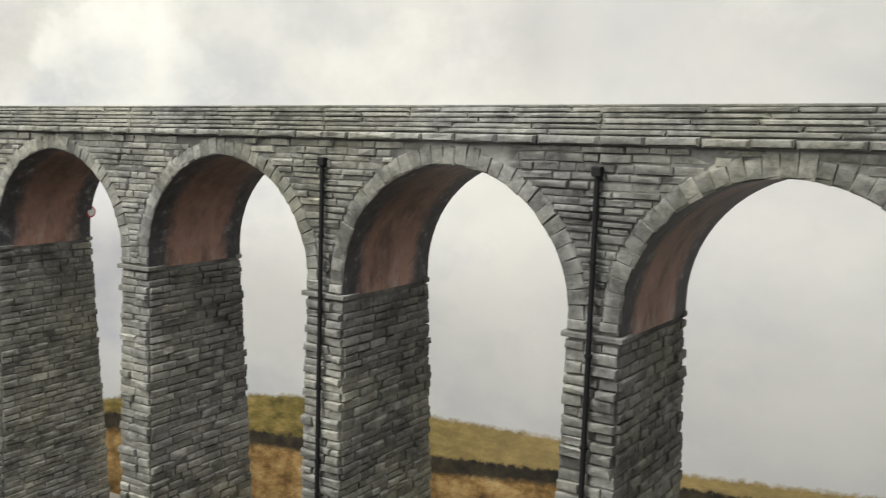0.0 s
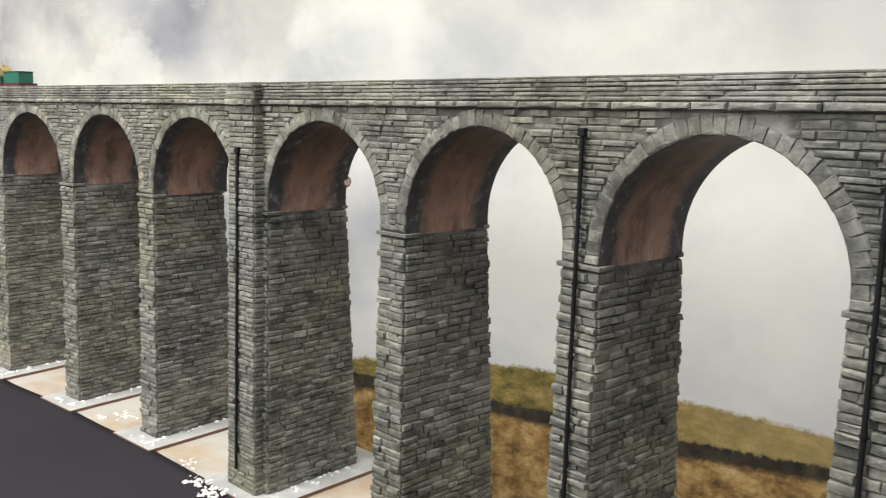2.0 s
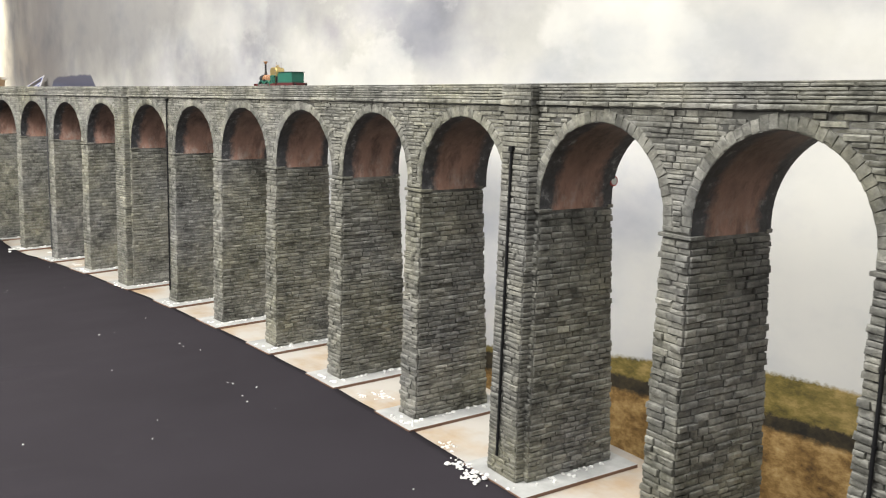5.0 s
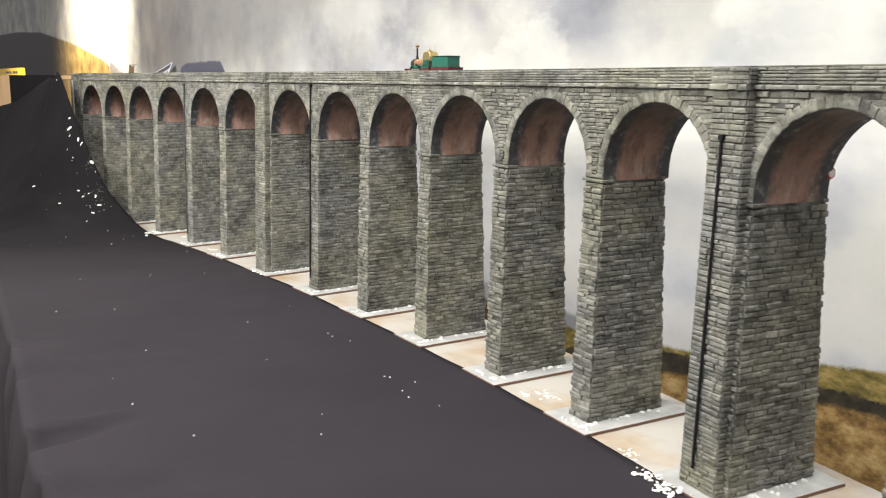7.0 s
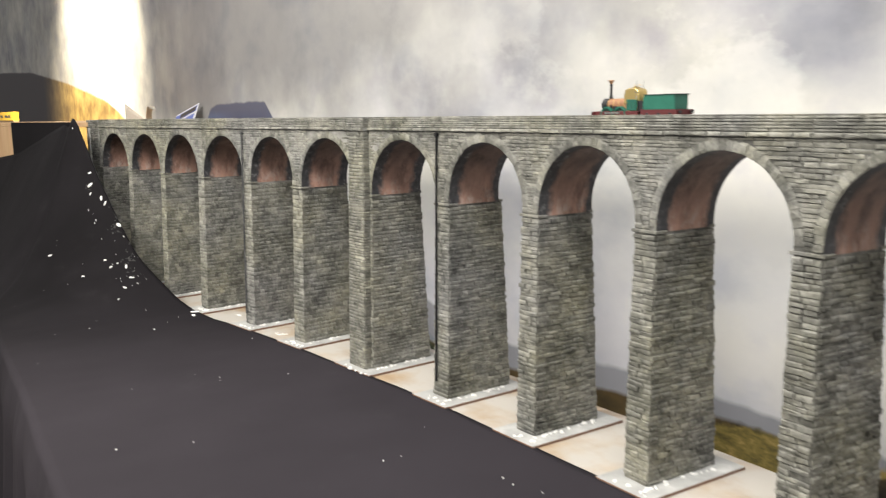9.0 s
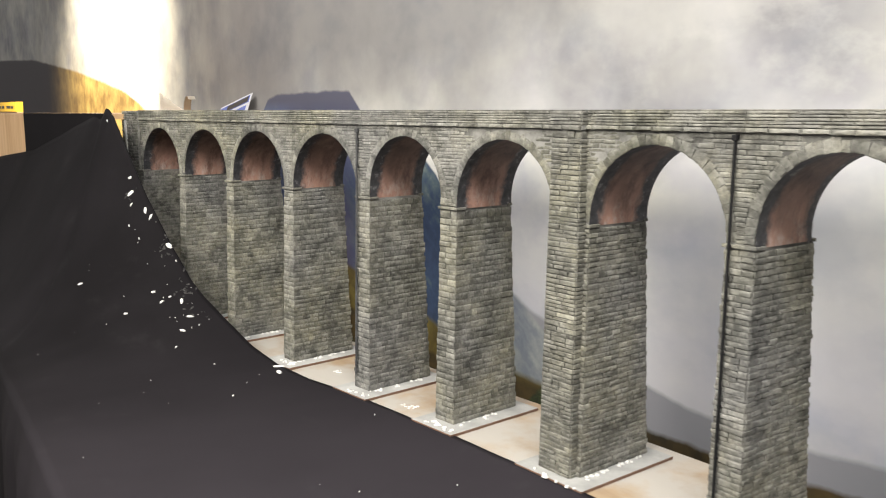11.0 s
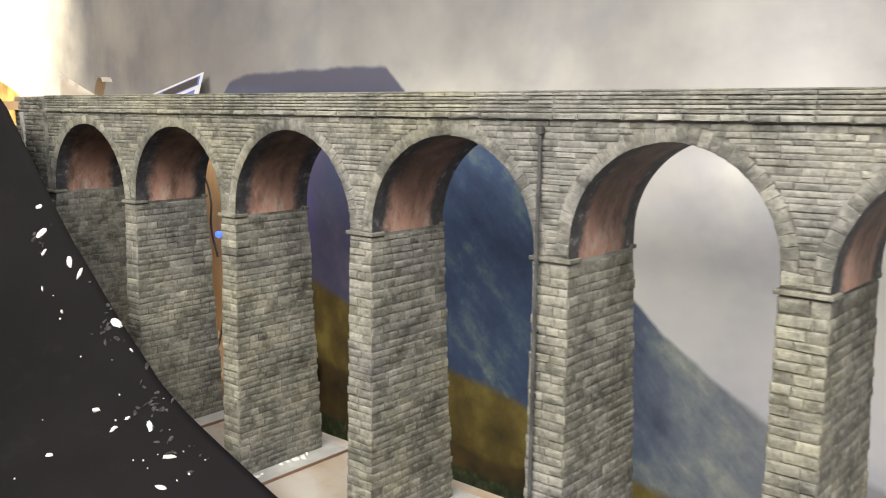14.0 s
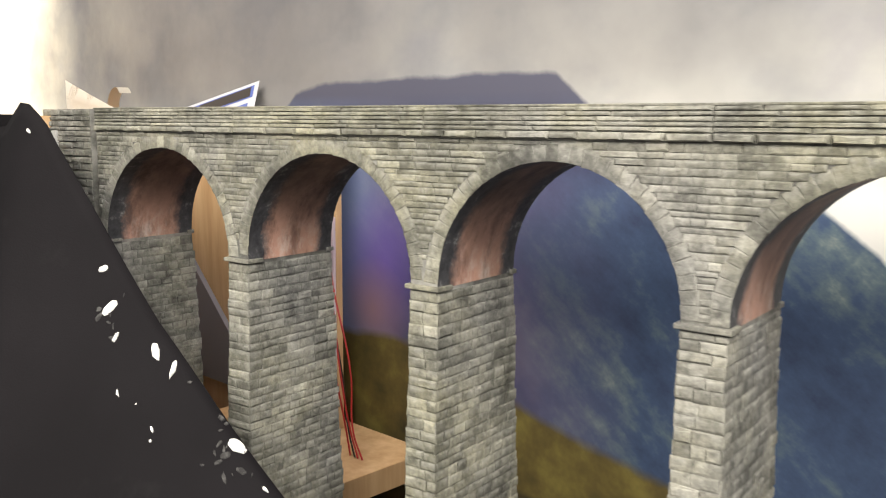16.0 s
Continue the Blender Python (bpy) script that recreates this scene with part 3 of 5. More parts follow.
# creases run in from pinches at the table's edge: start, end, width, height
CREASES = [((-0.755, -0.590), (-0.66, -0.30), 0.018, 0.0055), ((-0.475, -0.60), (-0.49, -0.47), 0.014, 0.0065),
           ((-0.90, -0.575), (-0.87, -0.50), 0.012, 0.004), ((-0.34, -0.61), (-0.27, -0.40), 0.02, 0.004), ((-2.47, -0.18), (-2.12, -0.50), 0.02, 0.006)]


def crease_z(x, y):
    z = 0.0
    for (ax, ay), (bx, by), w, h in CREASES:
        dx, dy = bx - ax, by - ay
        ll = dx * dx + dy * dy
        t = ((x - ax) * dx + (y - ay) * dy) / ll
        d = ((x - ax) * dy - (y - ay) * dx) / math.sqrt(ll)
        if -0.15 < t < 1:
            d += 0.006 * noise.noise((t * 4, ax, 0))
            z += 2.8 * h * (1 - max(t, 0.0)) ** 0.8 * (math.exp(-(d / w) ** 2) - 0.8 * math.exp(-((d - 1.3 * w) / w) ** 2))
    return z


def cloth_mesh():
    bm = bmesh.new()
    xs = np.concatenate([np.linspace(-3.4, -1.6, 130), np.linspace(-1.59, 1.6, 300)])
    rows = []
    for x in xs:
        x = float(x)
        inner = face_y(x) - 0.030 - 0.032 * min(1.0, max(0.0, (-1.6 - x) / 0.4)) + 0.003 * noise.noise((x * 9, 3, 0))
        h, ye = hill_z(x), table_edge(x) + 0.006 * noise.noise((x * 3, 0, 5))
        col = []
        for k in range(41):
            u = k / 40
            y = inner + (ye - inner) * u
            z = -0.002 + (h + 0.002) * max(0.0, 1 - u * 1.05) ** 1.25
            z += (0.0025 * noise.noise((x * 4, y * 5, 1)) + 0.0012 * noise.noise((x * 17, y * 11, 2))) * min(1, u * 6)
            z += crease_z(x, y)
            col.append(bm.verts.new((x, y, z)))
        ztop = col[-1].co.z
        pinch = sum(math.exp(-((x - c_[0][0]) / 0.022) ** 2) for c_ in CREASES[:4])
        for k in range(1, 19):
            d = (k / 18) ** 1.4
            fold = (0.013 * math.sin(x * 34 + 2.2 * noise.noise((x * 3, d * 1.5, 7))) + 0.006 * math.sin(x * 83 + 3 * noise.noise((x * 5, d, 9)))) * min(1.0, d * 2.2)
            fold += 0.016 * pinch * min(1.0, d * 9) * (1 - 0.4 * d)
            col.append(bm.verts.new((x, ye - 0.014 * min(1, d * 14) - 0.02 * d + fold, ztop - 0.004 * min(1, d * 14) - 0.72 * d)))
        rows.append(col)
    for a, b in zip(rows, rows[1:]):
        for k in range(len(a) - 1):
            bm.faces.new((a[k], b[k], b[k + 1], a[k + 1]))
    bmesh.ops.recalc_face_normals(bm, faces=bm.faces)
    bmesh.ops.solidify(bm, geom=list(bm.faces), thickness=0.0015)
    return bm


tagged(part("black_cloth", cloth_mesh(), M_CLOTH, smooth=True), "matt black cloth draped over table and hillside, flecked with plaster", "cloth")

# ---------------- the viaduct ----------------
viaduct = empty("viaduct", Matrix.Identity(4), "long curved grey stone model railway viaduct with tall tapered piers", "viaduct")


def depth_of(i):
    return 0.092 if 5 <= i <= 8 else DEPTH


def lean(z):
    return 1 - max(0.0, min(1.0, z / Z_IMPOST))


def pier_core(half, depth):
    bm = bmesh.new()
    for x0, y0, y1 in ((half, 0.0, depth),):
        lo = [(-x0 - 0.0025, y0 - 0.008), (x0 + 0.0025, y0 - 0.008), (x0 + 0.0025, y1 + 0.012), (-x0 - 0.0025, y1 + 0.012)]
        hi = [(-x0, y0), (x0, y0), (x0, y1), (-x0, y1)]
        a = [bm.verts.new((u, v, 0)) for u, v in lo]
        b = [bm.verts.new((u, v, Z_IMPOST)) for u, v in hi]
        for k in range(4):
            bm.faces.new((a[k], a[(k + 1) % 4], b[(k + 1) % 4], b[k]))
        bm.faces.new(a[::-1])
        bm.faces.new(b)
    return bm


def pilaster_core():
    bm = bmesh.new()
    a = [bm.verts.new(p) for p in ((-0.0245, -0.020, 0), (0.0245, -0.020, 0), (0.0245, 0, 0), (-0.0245, 0, 0))]
    b = [bm.verts.new(p) for p in ((-0.0215, -0.010, Z_STRING), (0.0215, -0.010, Z_STRING), (0.0215, 0.001, Z_STRING), (-0.0215, 0.001, Z_STRING))]
    for k in range(4):
        bm.faces.new((a[k], a[(k + 1) % 4], b[(k + 1) % 4], b[k]))
    bm.faces.new(a[::-1])
    bm.faces.new(b)
    return bm


X, Y, Z = (1, 0, 0), (0, 1, 0), (0, 0, 1)
MX, MY = (-1, 0, 0), (0, -1, 0)
# the castings of the far half are smoother
RELIEF = [1.0] * 7 + [0.85, 0.8, 0.75, 0.62] + [0.5] * 6


def pier_stones(half, deep, relief):
    front, right, left = [], [], []
    thin, thick = (0.0046, 0.0072) if relief > 0.55 else (0.0062, 0.0090)
    for z, h in courses(0.0, Z_IMPOST - 0.003, thin, thick):
        k = lean(z + h / 2)
        xf, yf = half + 0.0025 * k, -0.008 * k
        g = 0.0003 * relief
        for x, w in split_run(2 * xf, 0.009, 0.024):
            if x < 1e-6:
                x -= (o := RND.uniform(-0.0003, 0.0017))
                w += o
            if x + w > 2 * xf - 1e-6:
                w += RND.uniform(-0.0003, 0.0017)
            front.append(placed((-xf + x + g, yf, z + g), X, MY, Z, (w - 2 * g, relief * RND.uniform(0.0008, 0.0036), h - 2 * g)))
        depth = deep + 0.020 * k
        for y, w in split_run(depth, 0.009, 0.022 if relief > 0.55 else 0.018):
            if y + w > depth - 1e-6:
                w += RND.uniform(-0.0005, 0.0024)
            right.append(placed((xf, yf + y + g, z + g), Y, X, Z, (w - 2 * g, relief * RND.uniform(0.0005, 0.0028), h - 2 * g)))
        for y, w in split_run(depth, 0.010, 0.026):
            left.append(placed((-xf, yf + y + g, z + g), Y, MX, Z, (w - 2 * g, RND.uniform(0.0004, 0.0019), h - 2 * g)))
    return front, right, left


def pilaster_stones():
    out = []
    for z, h in courses(0.0, Z_STRING, 0.0040, 0.0066):
        k = 1 - (z + h / 2) / Z_STRING
        xf, yf, g = 0.0215 + 0.0030 * k, -0.010 - 0.010 * k, 0.0005
        for x, w in split_run(2 * xf, 0.010, 0.026):
            out.append(placed((-xf + x + g, yf, z + g), X, MY, Z, (w - 2 * g, RND.uniform(0.0008, 0.0022), h - 2 * g)))
        for s in (-1, 1):
            out.append(placed((s * xf, yf, z + g), Y, (s, 0, 0), Z, (-yf, RND.uniform(0.0006, 0.0014), h - 2 * g)))
    return out


def bay_shape(i):
    """Frame, length, arch centre, radius and springing of the bay left of pier i."""
    (ka, xa), (kb, xb) = PIERS[i + 1], PIERS[i]
    m, length = chord_frame(xa, xb)
    lo, hi = HALF[ka], length - HALF[kb]
    r = (hi - lo) / 2
    return m, length, (lo + hi) / 2, r, Z_SPRING + RADIUS - r


RING = 0.0115


def spandrel_reach(z, r, zs, gap):
    """How far a course reaches from the pier's middle towards the arch, before the ring."""
    ro = r + RING
    if z <= zs:
        return gap - ro
    if z >= zs + ro:
        return gap
    return gap - math.sqrt(ro * ro - (z - zs) ** 2)


def arch_wall(i):
    """Core of wall over one arch, with its barrel cut through."""
    m, length, c, r, zs = bay_shape(i)
    bm = bmesh.new()
    n = 28
    low = [(0.0, Z_IMPOST), (c - r, Z_IMPOST)] + [(c - r * math.cos(math.pi * k / n), zs + r * math.sin(math.pi * k / n)) for k in range(n + 1)] + [(c + r, Z_IMPOST), (length, Z_IMPOST)]
    cols = []
    for u, v in low:
        cols.append([bm.verts.new((u, 0, v)), bm.verts.new((u, 0, Z_STRING)), bm.verts.new((u, depth_of(i), v)), bm.verts.new((u, depth_of(i), Z_STRING))])
    for a, b in zip(cols, cols[1:]):
        if abs(a[0].co.x - b[0].co.x) > 1e-6:
            bm.faces.new((a[0], b[0], b[1], a[1]))
            bm.faces.new((a[2], a[3], b[3], b[2]))
            bm.faces.new((a[1], b[1], b[3], a[3]))
    return m, bm


def soffit_mesh(i):
    m, length, c, r, zs = bay_shape(i)
    bm = bmesh.new()
    n, ys = 30, (0.0, 0.024, 0.049, 0.074, depth_of(i))
    pts = [(c - r + 0.0004, Z_IMPOST)] + [(c - (r - 0.0004) * math.cos(math.pi * k / n), zs + (r - 0.0004) * math.sin(math.pi * k / n)) for k in range(n + 1)] + [(c + r - 0.0004, Z_IMPOST)]
    grid = [[bm.verts.new((u, y, v)) for y in ys] for u, v in pts]
    for a, b in zip(grid, grid[1:]):
        for k in range(len(ys) - 1):
            f = bm.faces.new((a[k], a[k + 1], b[k + 1], b[k]))
            f.smooth = True
    return m, bm


pier_parts = []
for i, (kind, px) in enumerate(PIERS):
    f = spot_frame(px)
    half = HALF[kind]
    king = kind == "k"
    core = part("king_pier" if king else "pier", pier_core(half, depth_of(i)), M_JOINT, viaduct, matrix=f)
    pier_parts.append((core, f))
    if king:
        pil = part("pilaster", pilaster_core(), M_JOINT, viaduct, matrix=f)
        lay_stones(pilaster_stones(), pil, f, True)
    bm = bmesh.new()
    box(bm, (-half - 0.0034, -0.0036, Z_IMPOST - 0.0016), (half + 0.0034, 0.014, Z_IMPOST + 0.0018), 0.0007)
    part("impost_band", bm, M_STONES, viaduct, matrix=f)
    bm = bmesh.new()
    box(bm, (-half - 0.0022, depth_of(i) - 0.006, Z_IMPOST - 0.0016), (half + 0.0022, depth_of(i) + 0.002, Z_IMPOST + 0.0022), 0.0007)
    part("rear_impost", bm, M_STONES, viaduct, matrix=f)
    if i in DRAINS:
        bm = bmesh.new()
        off = -0.0135 if king else -0.0035
        dx = {1: 0.000, 2: 0.0, 4: -0.004, 9: -0.009, 12: -0.010}[i]
        zt = {1: 0.382, 2: 0.381, 4: 0.352, 9: 0.392, 12: 0.388}[i]
        pm = M_PIPE if i != 12 else M_RING
        cyl(bm, (dx, off, zt), (dx, off - (0.008 if not king else 0.010), 0.022), 0.0016, seg=10)
        pipe = part("drainpipe", bm, pm, viaduct, "thin black plastic drainpipe", matrix=f)
        bm = bmesh.new()
        box(bm, (dx - 0.0028, off - 0.0024, zt - 0.003), (dx + 0.0028, off + 0.0024, zt + 0.0025), 0.0006)
        part("hopper", bm, pm, pipe, matrix=f)
        for kz in range(6):
            zz = zt - 0.05 - kz * 0.052
            if zz < 0.03:
                break
            bm = bmesh.new()
            yy = off - (0.010 if king else 0.008) * (zt - zz) / zt
            cyl(bm, (dx, yy, zz - 0.001), (dx, yy, zz + 0.001), 0.0023, seg=10)
            part("clip", bm, pm, pipe, matrix=f)

for i in range(len(PIERS) - 1):
    m, bm = arch_wall(i)
    wall = part("spandrel_wall", bm, M_JOINT, viaduct, matrix=m)
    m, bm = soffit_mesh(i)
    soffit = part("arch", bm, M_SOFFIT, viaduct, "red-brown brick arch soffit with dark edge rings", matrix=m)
    m, length, c, r, zs = bay_shape(i)
    n, vs = 33, []
    for k in range(n):
        a0, a1 = math.pi * k / n, math.pi * (k + 1) / n
        am = (a0 + a1) / 2
        tang = Vector((math.sin(am), 0, math.cos(am)))
        rad = Vector((-math.cos(am), 0, math.sin(am)))
        w = (r + 0.006) * (a1 - a0)
        o = Vector((c, 0, zs)) + rad * (r - 0.0003) - tang * (w / 2 - 0.0004)
        vs.append(placed(o, tang, MY, rad, (w - 0.0003, RELIEF[i] * RND.uniform(0.0006, 0.0013), RING * RND.uniform(0.86, 1.10))))
    for s in (-1, 1):
        zz = Z_IMPOST + 0.003
        if zs - zz > 0.003:
            vs.append(placed((c - r - RING if s < 0 else c + r, 0, zz), X, MY, Z, (RING, 0.0018, zs - zz)))
    lay_stones(vs, soffit, m, True, "voussoir", smooth=RELIEF[i] < 0.7)
    # parapet
    bm = bmesh.new()
    box(bm, (-0.001, -0.001, Z_STRING), (length + 0.001, 0.008, Z_TOP - 0.0006))
    par = part("parapet", bm, M_JOINT, viaduct, matrix=m)
    ps = []
    for x, w in split_run(length, 0.018, 0.040):
        ps.append(placed((x + 0.0003, -0.001, Z_STRING + 0.0006), X, MY, Z, (w - 0.0004, RND.uniform(0.0030, 0.0034), 0.0046)))
    for kz in range(5):
        for x, w in split_run(length, 0.022, 0.060):
            ps.append(placed((x + 0.0003, -0.001, Z_STRING + 0.0060 + kz * 0.0030), X, MY, Z, (w - 0.0003, RND.uniform(0.0010, 0.0017), 0.0026)))
    lay_stones(ps, par, m, True, "parapet_stone", smooth=True)
    bm = bmesh.new()
    box(bm, (-0.0005, -0.0022, Z_TOP - 0.0004), (length + 0.0005, 0.010, Z_TOP + 0.0012), 0.0005)
    part("coping", bm, M_STONES, viaduct, matrix=m)
    bm = bmesh.new()
    box(bm, (-0.001, DEPTH - 0.008, Z_STRING), (length + 0.001, DEPTH + 0.001, Z_TOP), 0.0006)
    part("rear_parapet", bm, M_STONES, viaduct, matrix=m)
    bm = bmesh.new()
    box(bm, (-0.001, 0.008, Z_STRING + 0.001), (length + 0.001, DEPTH - 0.008, 0.4057))
    part("track_bed", bm, M_JOINT, viaduct, "grey ballasted track bed", matrix=m)
    for yy in (0.0375, 0.054):
        bm = bmesh.new()
        box(bm, (-0.001, yy - 0.0005, 0.4057), (length + 0.001, yy + 0.0005, 0.4080))
        part("rail", bm, mat("rail_steel", 0.35, 0.9, (0.35, 0.31, 0.28)) if "rail_steel" not in bpy.data.materials else bpy.data.materials["rail_steel"], viaduct, matrix=m)

# king-pier parapet refuges
for i, (kind, px) in enumerate(PIERS):
    if kind != "k":
        continue
    f = spot_frame(px)
    bm = bmesh.new()
    box(bm, (-0.0235, -0.0115, Z_STRING), (0.0235, 0.004, Z_TOP + 0.001), 0.0006)
    ref = part("refuge", bm, M_JOINT, viaduct, matrix=f)
    st = []
    for x, w in split_run(0.047, 0.012, 0.026):
        st.append(placed((-0.0235 + x, -0.0115, Z_STRING), X, MY, Z, (w - 0.0006, 0.0034, 0.0058)))
    for kz in range(4):
        for x, w in split_run(0.047, 0.018, 0.047):
            st.append(placed((-0.0235 + x, -0.0115, Z_STRING + 0.0062 + kz * 0.0037), X, MY, Z, (w - 0.0005, RND.uniform(0.0006, 0.0018), 0.0034)))
        for s in (-1, 1):
            st.append(placed((s * 0.0235, -0.0115, Z_STRING + 0.0062 + kz * 0.0037), Y, (s, 0, 0), Z, (0.0115, RND.uniform(0.0006, 0.0014), 0.0034)))
    lay_stones(st, ref, f, True, "parapet_stone")

# end abutment
f = spot_frame(-2.475)
bm = bmesh.new()
box(bm, (-0.028, 0.0, 0.0), (0.057, DEPTH, Z_TOP))
abut = part("abutment", bm, M_JOINT, viaduct, matrix=f)
st = []
for z, h in courses(0.0, Z_STRING, 0.0050, 0.0080) + courses(Z_STRING, Z_TOP, 0.0038, 0.0060):
    for x, w in split_run(0.085, 0.012, 0.028):
        st.append(placed((-0.028 + x + 0.0005, 0, z + 0.0005), X, MY, Z, (w - 0.001, RND.uniform(0.0008, 0.0022), h - 0.001)))
lay_stones(st, abut, f, True)
bm = bmesh.new()
box(bm, (-0.008, -0.0040, 0.0), (0.0, 0.0, Z_STRING), 0.0008)
part("pilaster_strip", bm, M_CARD, viaduct, matrix=f)

# spandrel stones, pier by pier
for i, (kind, px) in enumerate(PIERS):
    core, f = pier_parts[i]
    st = []
    for z, h in courses(Z_IMPOST + 0.003, Z_STRING, 0.0034, 0.0056):
        ends = []
        for side, j in ((-1, i), (1, i - 1)):
            if 0 <= j < len(PIERS) - 1:
                _, length, c, r, zs = bay_shape(j)
                gap = c if side > 0 else length - c
                ends.append(max(spandrel_reach(z + h * 0.7, r, zs, gap), HALF[kind] - RING + 0.001))
            else:
                ends.append(HALF[kind])
        if kind == "e":
            ends[0] = 0.0
        total = ends[0] + ends[1]
        if total < 0.004:
            continue
        for x, w in split_run(total, 0.008, 0.026):
            st.append(placed((-ends[0] + x + 0.0004 * RELIEF[i], 0, z + 0.0004 * RELIEF[i]), X, MY, Z, (w - 0.0006 * RELIEF[i], RELIEF[i] * RND.uniform(0.0005, 0.0023), h - 0.0007 * RELIEF[i])))
    lay_stones(st, core, f, True, smooth=RELIEF[i] < 0.7)

# pier faces
for i, (kind, px) in enumerate(PIERS):
    core, f = pier_parts[i]
    front_s, right_s, left_s = pier_stones(HALF[kind], depth_of(i), RELIEF[i])
    flat = RELIEF[i] < 0.7
    if 2 <= i <= 15:
        lay_stones(front_s + right_s[-140:], core, f, True, smooth=flat)
        lay_stones(right_s[:-140] + left_s, core, f, False, smooth=flat)
    else:
        lay_stones(front_s + right_s + left_s, core, f, False)

# grey card pads under the piers
for i, (kind, px) in enumerate(PIERS[:-1]):
    f = spot_frame(px)
    half = HALF[kind]
    bm = bmesh.new()
    box(bm, (-half - 0.022, -0.036, -0.004), (half + 0.030, DEPTH + 0.030, 0.0), 0.0004)
    pad = part("card_pad", bm, [M_CARD, M_CARDEDGE], None, matrix=f)
    for p in pad.data.polygons:
        if abs(p.normal.z) < 0.5:
            p.material_index = 1
    tagged(pad, "grey card pad with brown edge under a pier", "card", "card pads")

# ---------------- locomotive and tender ----------------
RAIL = 0.4098
DROP = Matrix.Translation((0, 0, -0.0018))
LOCO_X = -0.632  # middle of the engine and tender
LM = spot_frame(LOCO_X) @ Matrix.Translation((-0.0625, 0.0458, RAIL)) @ DROP @ Matrix.Scale(0.925, 4) @ Matrix.Translation((0, 0, -RAIL))
M_COPPER = mat("varnished_lagging", 0.55, 0.0, (0.50, 0.235, 0.10))
M_BRASS = mat("brass", 0.38, 1.0, (0.62, 0.47, 0.20))
M_GREEN = mat("green_paint", 0.42, 0.0, (0.012, 0.115, 0.078))
M_DKGREEN = mat("dark_green_lines", 0.5, 0.0, (0.004, 0.028, 0.022))
M_RED = mat("maroon_paint", 0.5, 0.0, (0.085, 0.012, 0.014))
M_BLACK = mat("black_paint", 0.45, 0.0, (0.012, 0.012, 0.014))
M_STEEL = mat("bright_steel", 0.25, 1.0, (0.72, 0.72, 0.70))
link(M_COPPER, ramp(M_COPPER, noise_fac(M_COPPER, 120, 3, 0.5, None, (0.1, 1, 1)), [(0.3, (0.25, 0.12, 0.06)), (0.7, (0.36, 0.185, 0.10))]), bsdf(M_COPPER).inputs["Base Color"])
link(M_GREEN, ramp(M_GREEN, noise_fac(M_GREEN, 60, 4), [(0.3, (0.010, 0.10, 0.068)), (0.7, (0.016, 0.13, 0.09))]), bsdf(M_GREEN).inputs["Base Color"])

loco = empty("locomotive", spot_frame(LOCO_X - 0.035) @ Matrix.Translation((0, 0.0458, RAIL - 0.0018)), "early steam locomotive with brass firebox and tall black chimney", "locomotive")


def lpart(name, build, material, parent, label="", smooth=False):
    bm = bmesh.new()
    build(bm)
    return part(name, bm, material, parent, label, matrix=LM, smooth=smooth)


def spun(bm, profile, axis_x=0.0, seg=20, y=0.0):
    """A body of revolution about a vertical axis."""
    rings = [[bm.verts.new((axis_x + r * math.cos(2 * math.pi * k / seg), y + r * math.sin(2 * math.pi * k / seg), z)) for k in range(seg)] for r, z in profile]
    for a, b in zip(rings, rings[1:]):
        for k in range(seg):
            bm.faces.new((a[k], a[(k + 1) % seg], b[(k + 1) % seg], b[k]))
    bm.faces.new(rings[0][::-1])
    bm.faces.new(rings[-1])


lpart("chimney", lambda b: spun(b, [(0.0030, 0.4405), (0.0026, 0.4425), (0.00185, 0.446), (0.00165, 0.452), (0.0018, 0.4592), (0.0019, 0.4600)]), M_BLACK, loco, smooth=True)
lpart("chimney_cap", lambda b: spun(b, [(0.0020, 0.4600), (0.0022, 0.4615), (0.0040, 0.4640), (0.0042, 0.4648), (0.0018, 0.4646)]), mat("copper_cap", 0.3, 1.0, (0.55, 0.33, 0.2)), loco, "copper chimney cap", smooth=True)
lpart("smokebox", lambda b: cyl(b, (-0.0095, 0, 0.4333), (0.0008, 0, 0.4333), 0.0080, seg=28), M_BLACK, loco, smooth=False)
lpart("smokebox_saddle", lambda b: box(b, (-0.009, -0.0066, 0.422), (0.0, 0.0066, 0.432), 0.0005), M_BLACK, loco)
boiler = lpart("boiler", lambda b: cyl(b, (0.0008, 0, 0.4333), (0.0310, 0, 0.4333), 0.0075, seg=32), M_COPPER, loco, "orange-brown lagged boiler", smooth=False)
for xb in (0.0012, 0.0110, 0.0205, 0.0303):
    lpart("boiler_band", lambda b, xb=xb: cyl(b, (xb, 0, 0.4333), (xb + 0.0007, 0, 0.4333), 0.0077, seg=32), M_BRASS, boiler)


def firebox(bm):
    prof = [(0.0308, 0.4345), (0.0308, 0.4455), (0.0318, 0.4492), (0.0345, 0.4520), (0.0385, 0.4532), (0.0500, 0.4532), (0.0535, 0.4518), (0.0556, 0.4490), (0.0562, 0.4455), (0.0562, 0.4345)]
    prism(bm, prof, -0.0082, 0.0082)
    bmesh.ops.bevel(bm, geom=list(bm.edges), offset=0.0012, segments=3, affect="EDGES", profile=0.5)


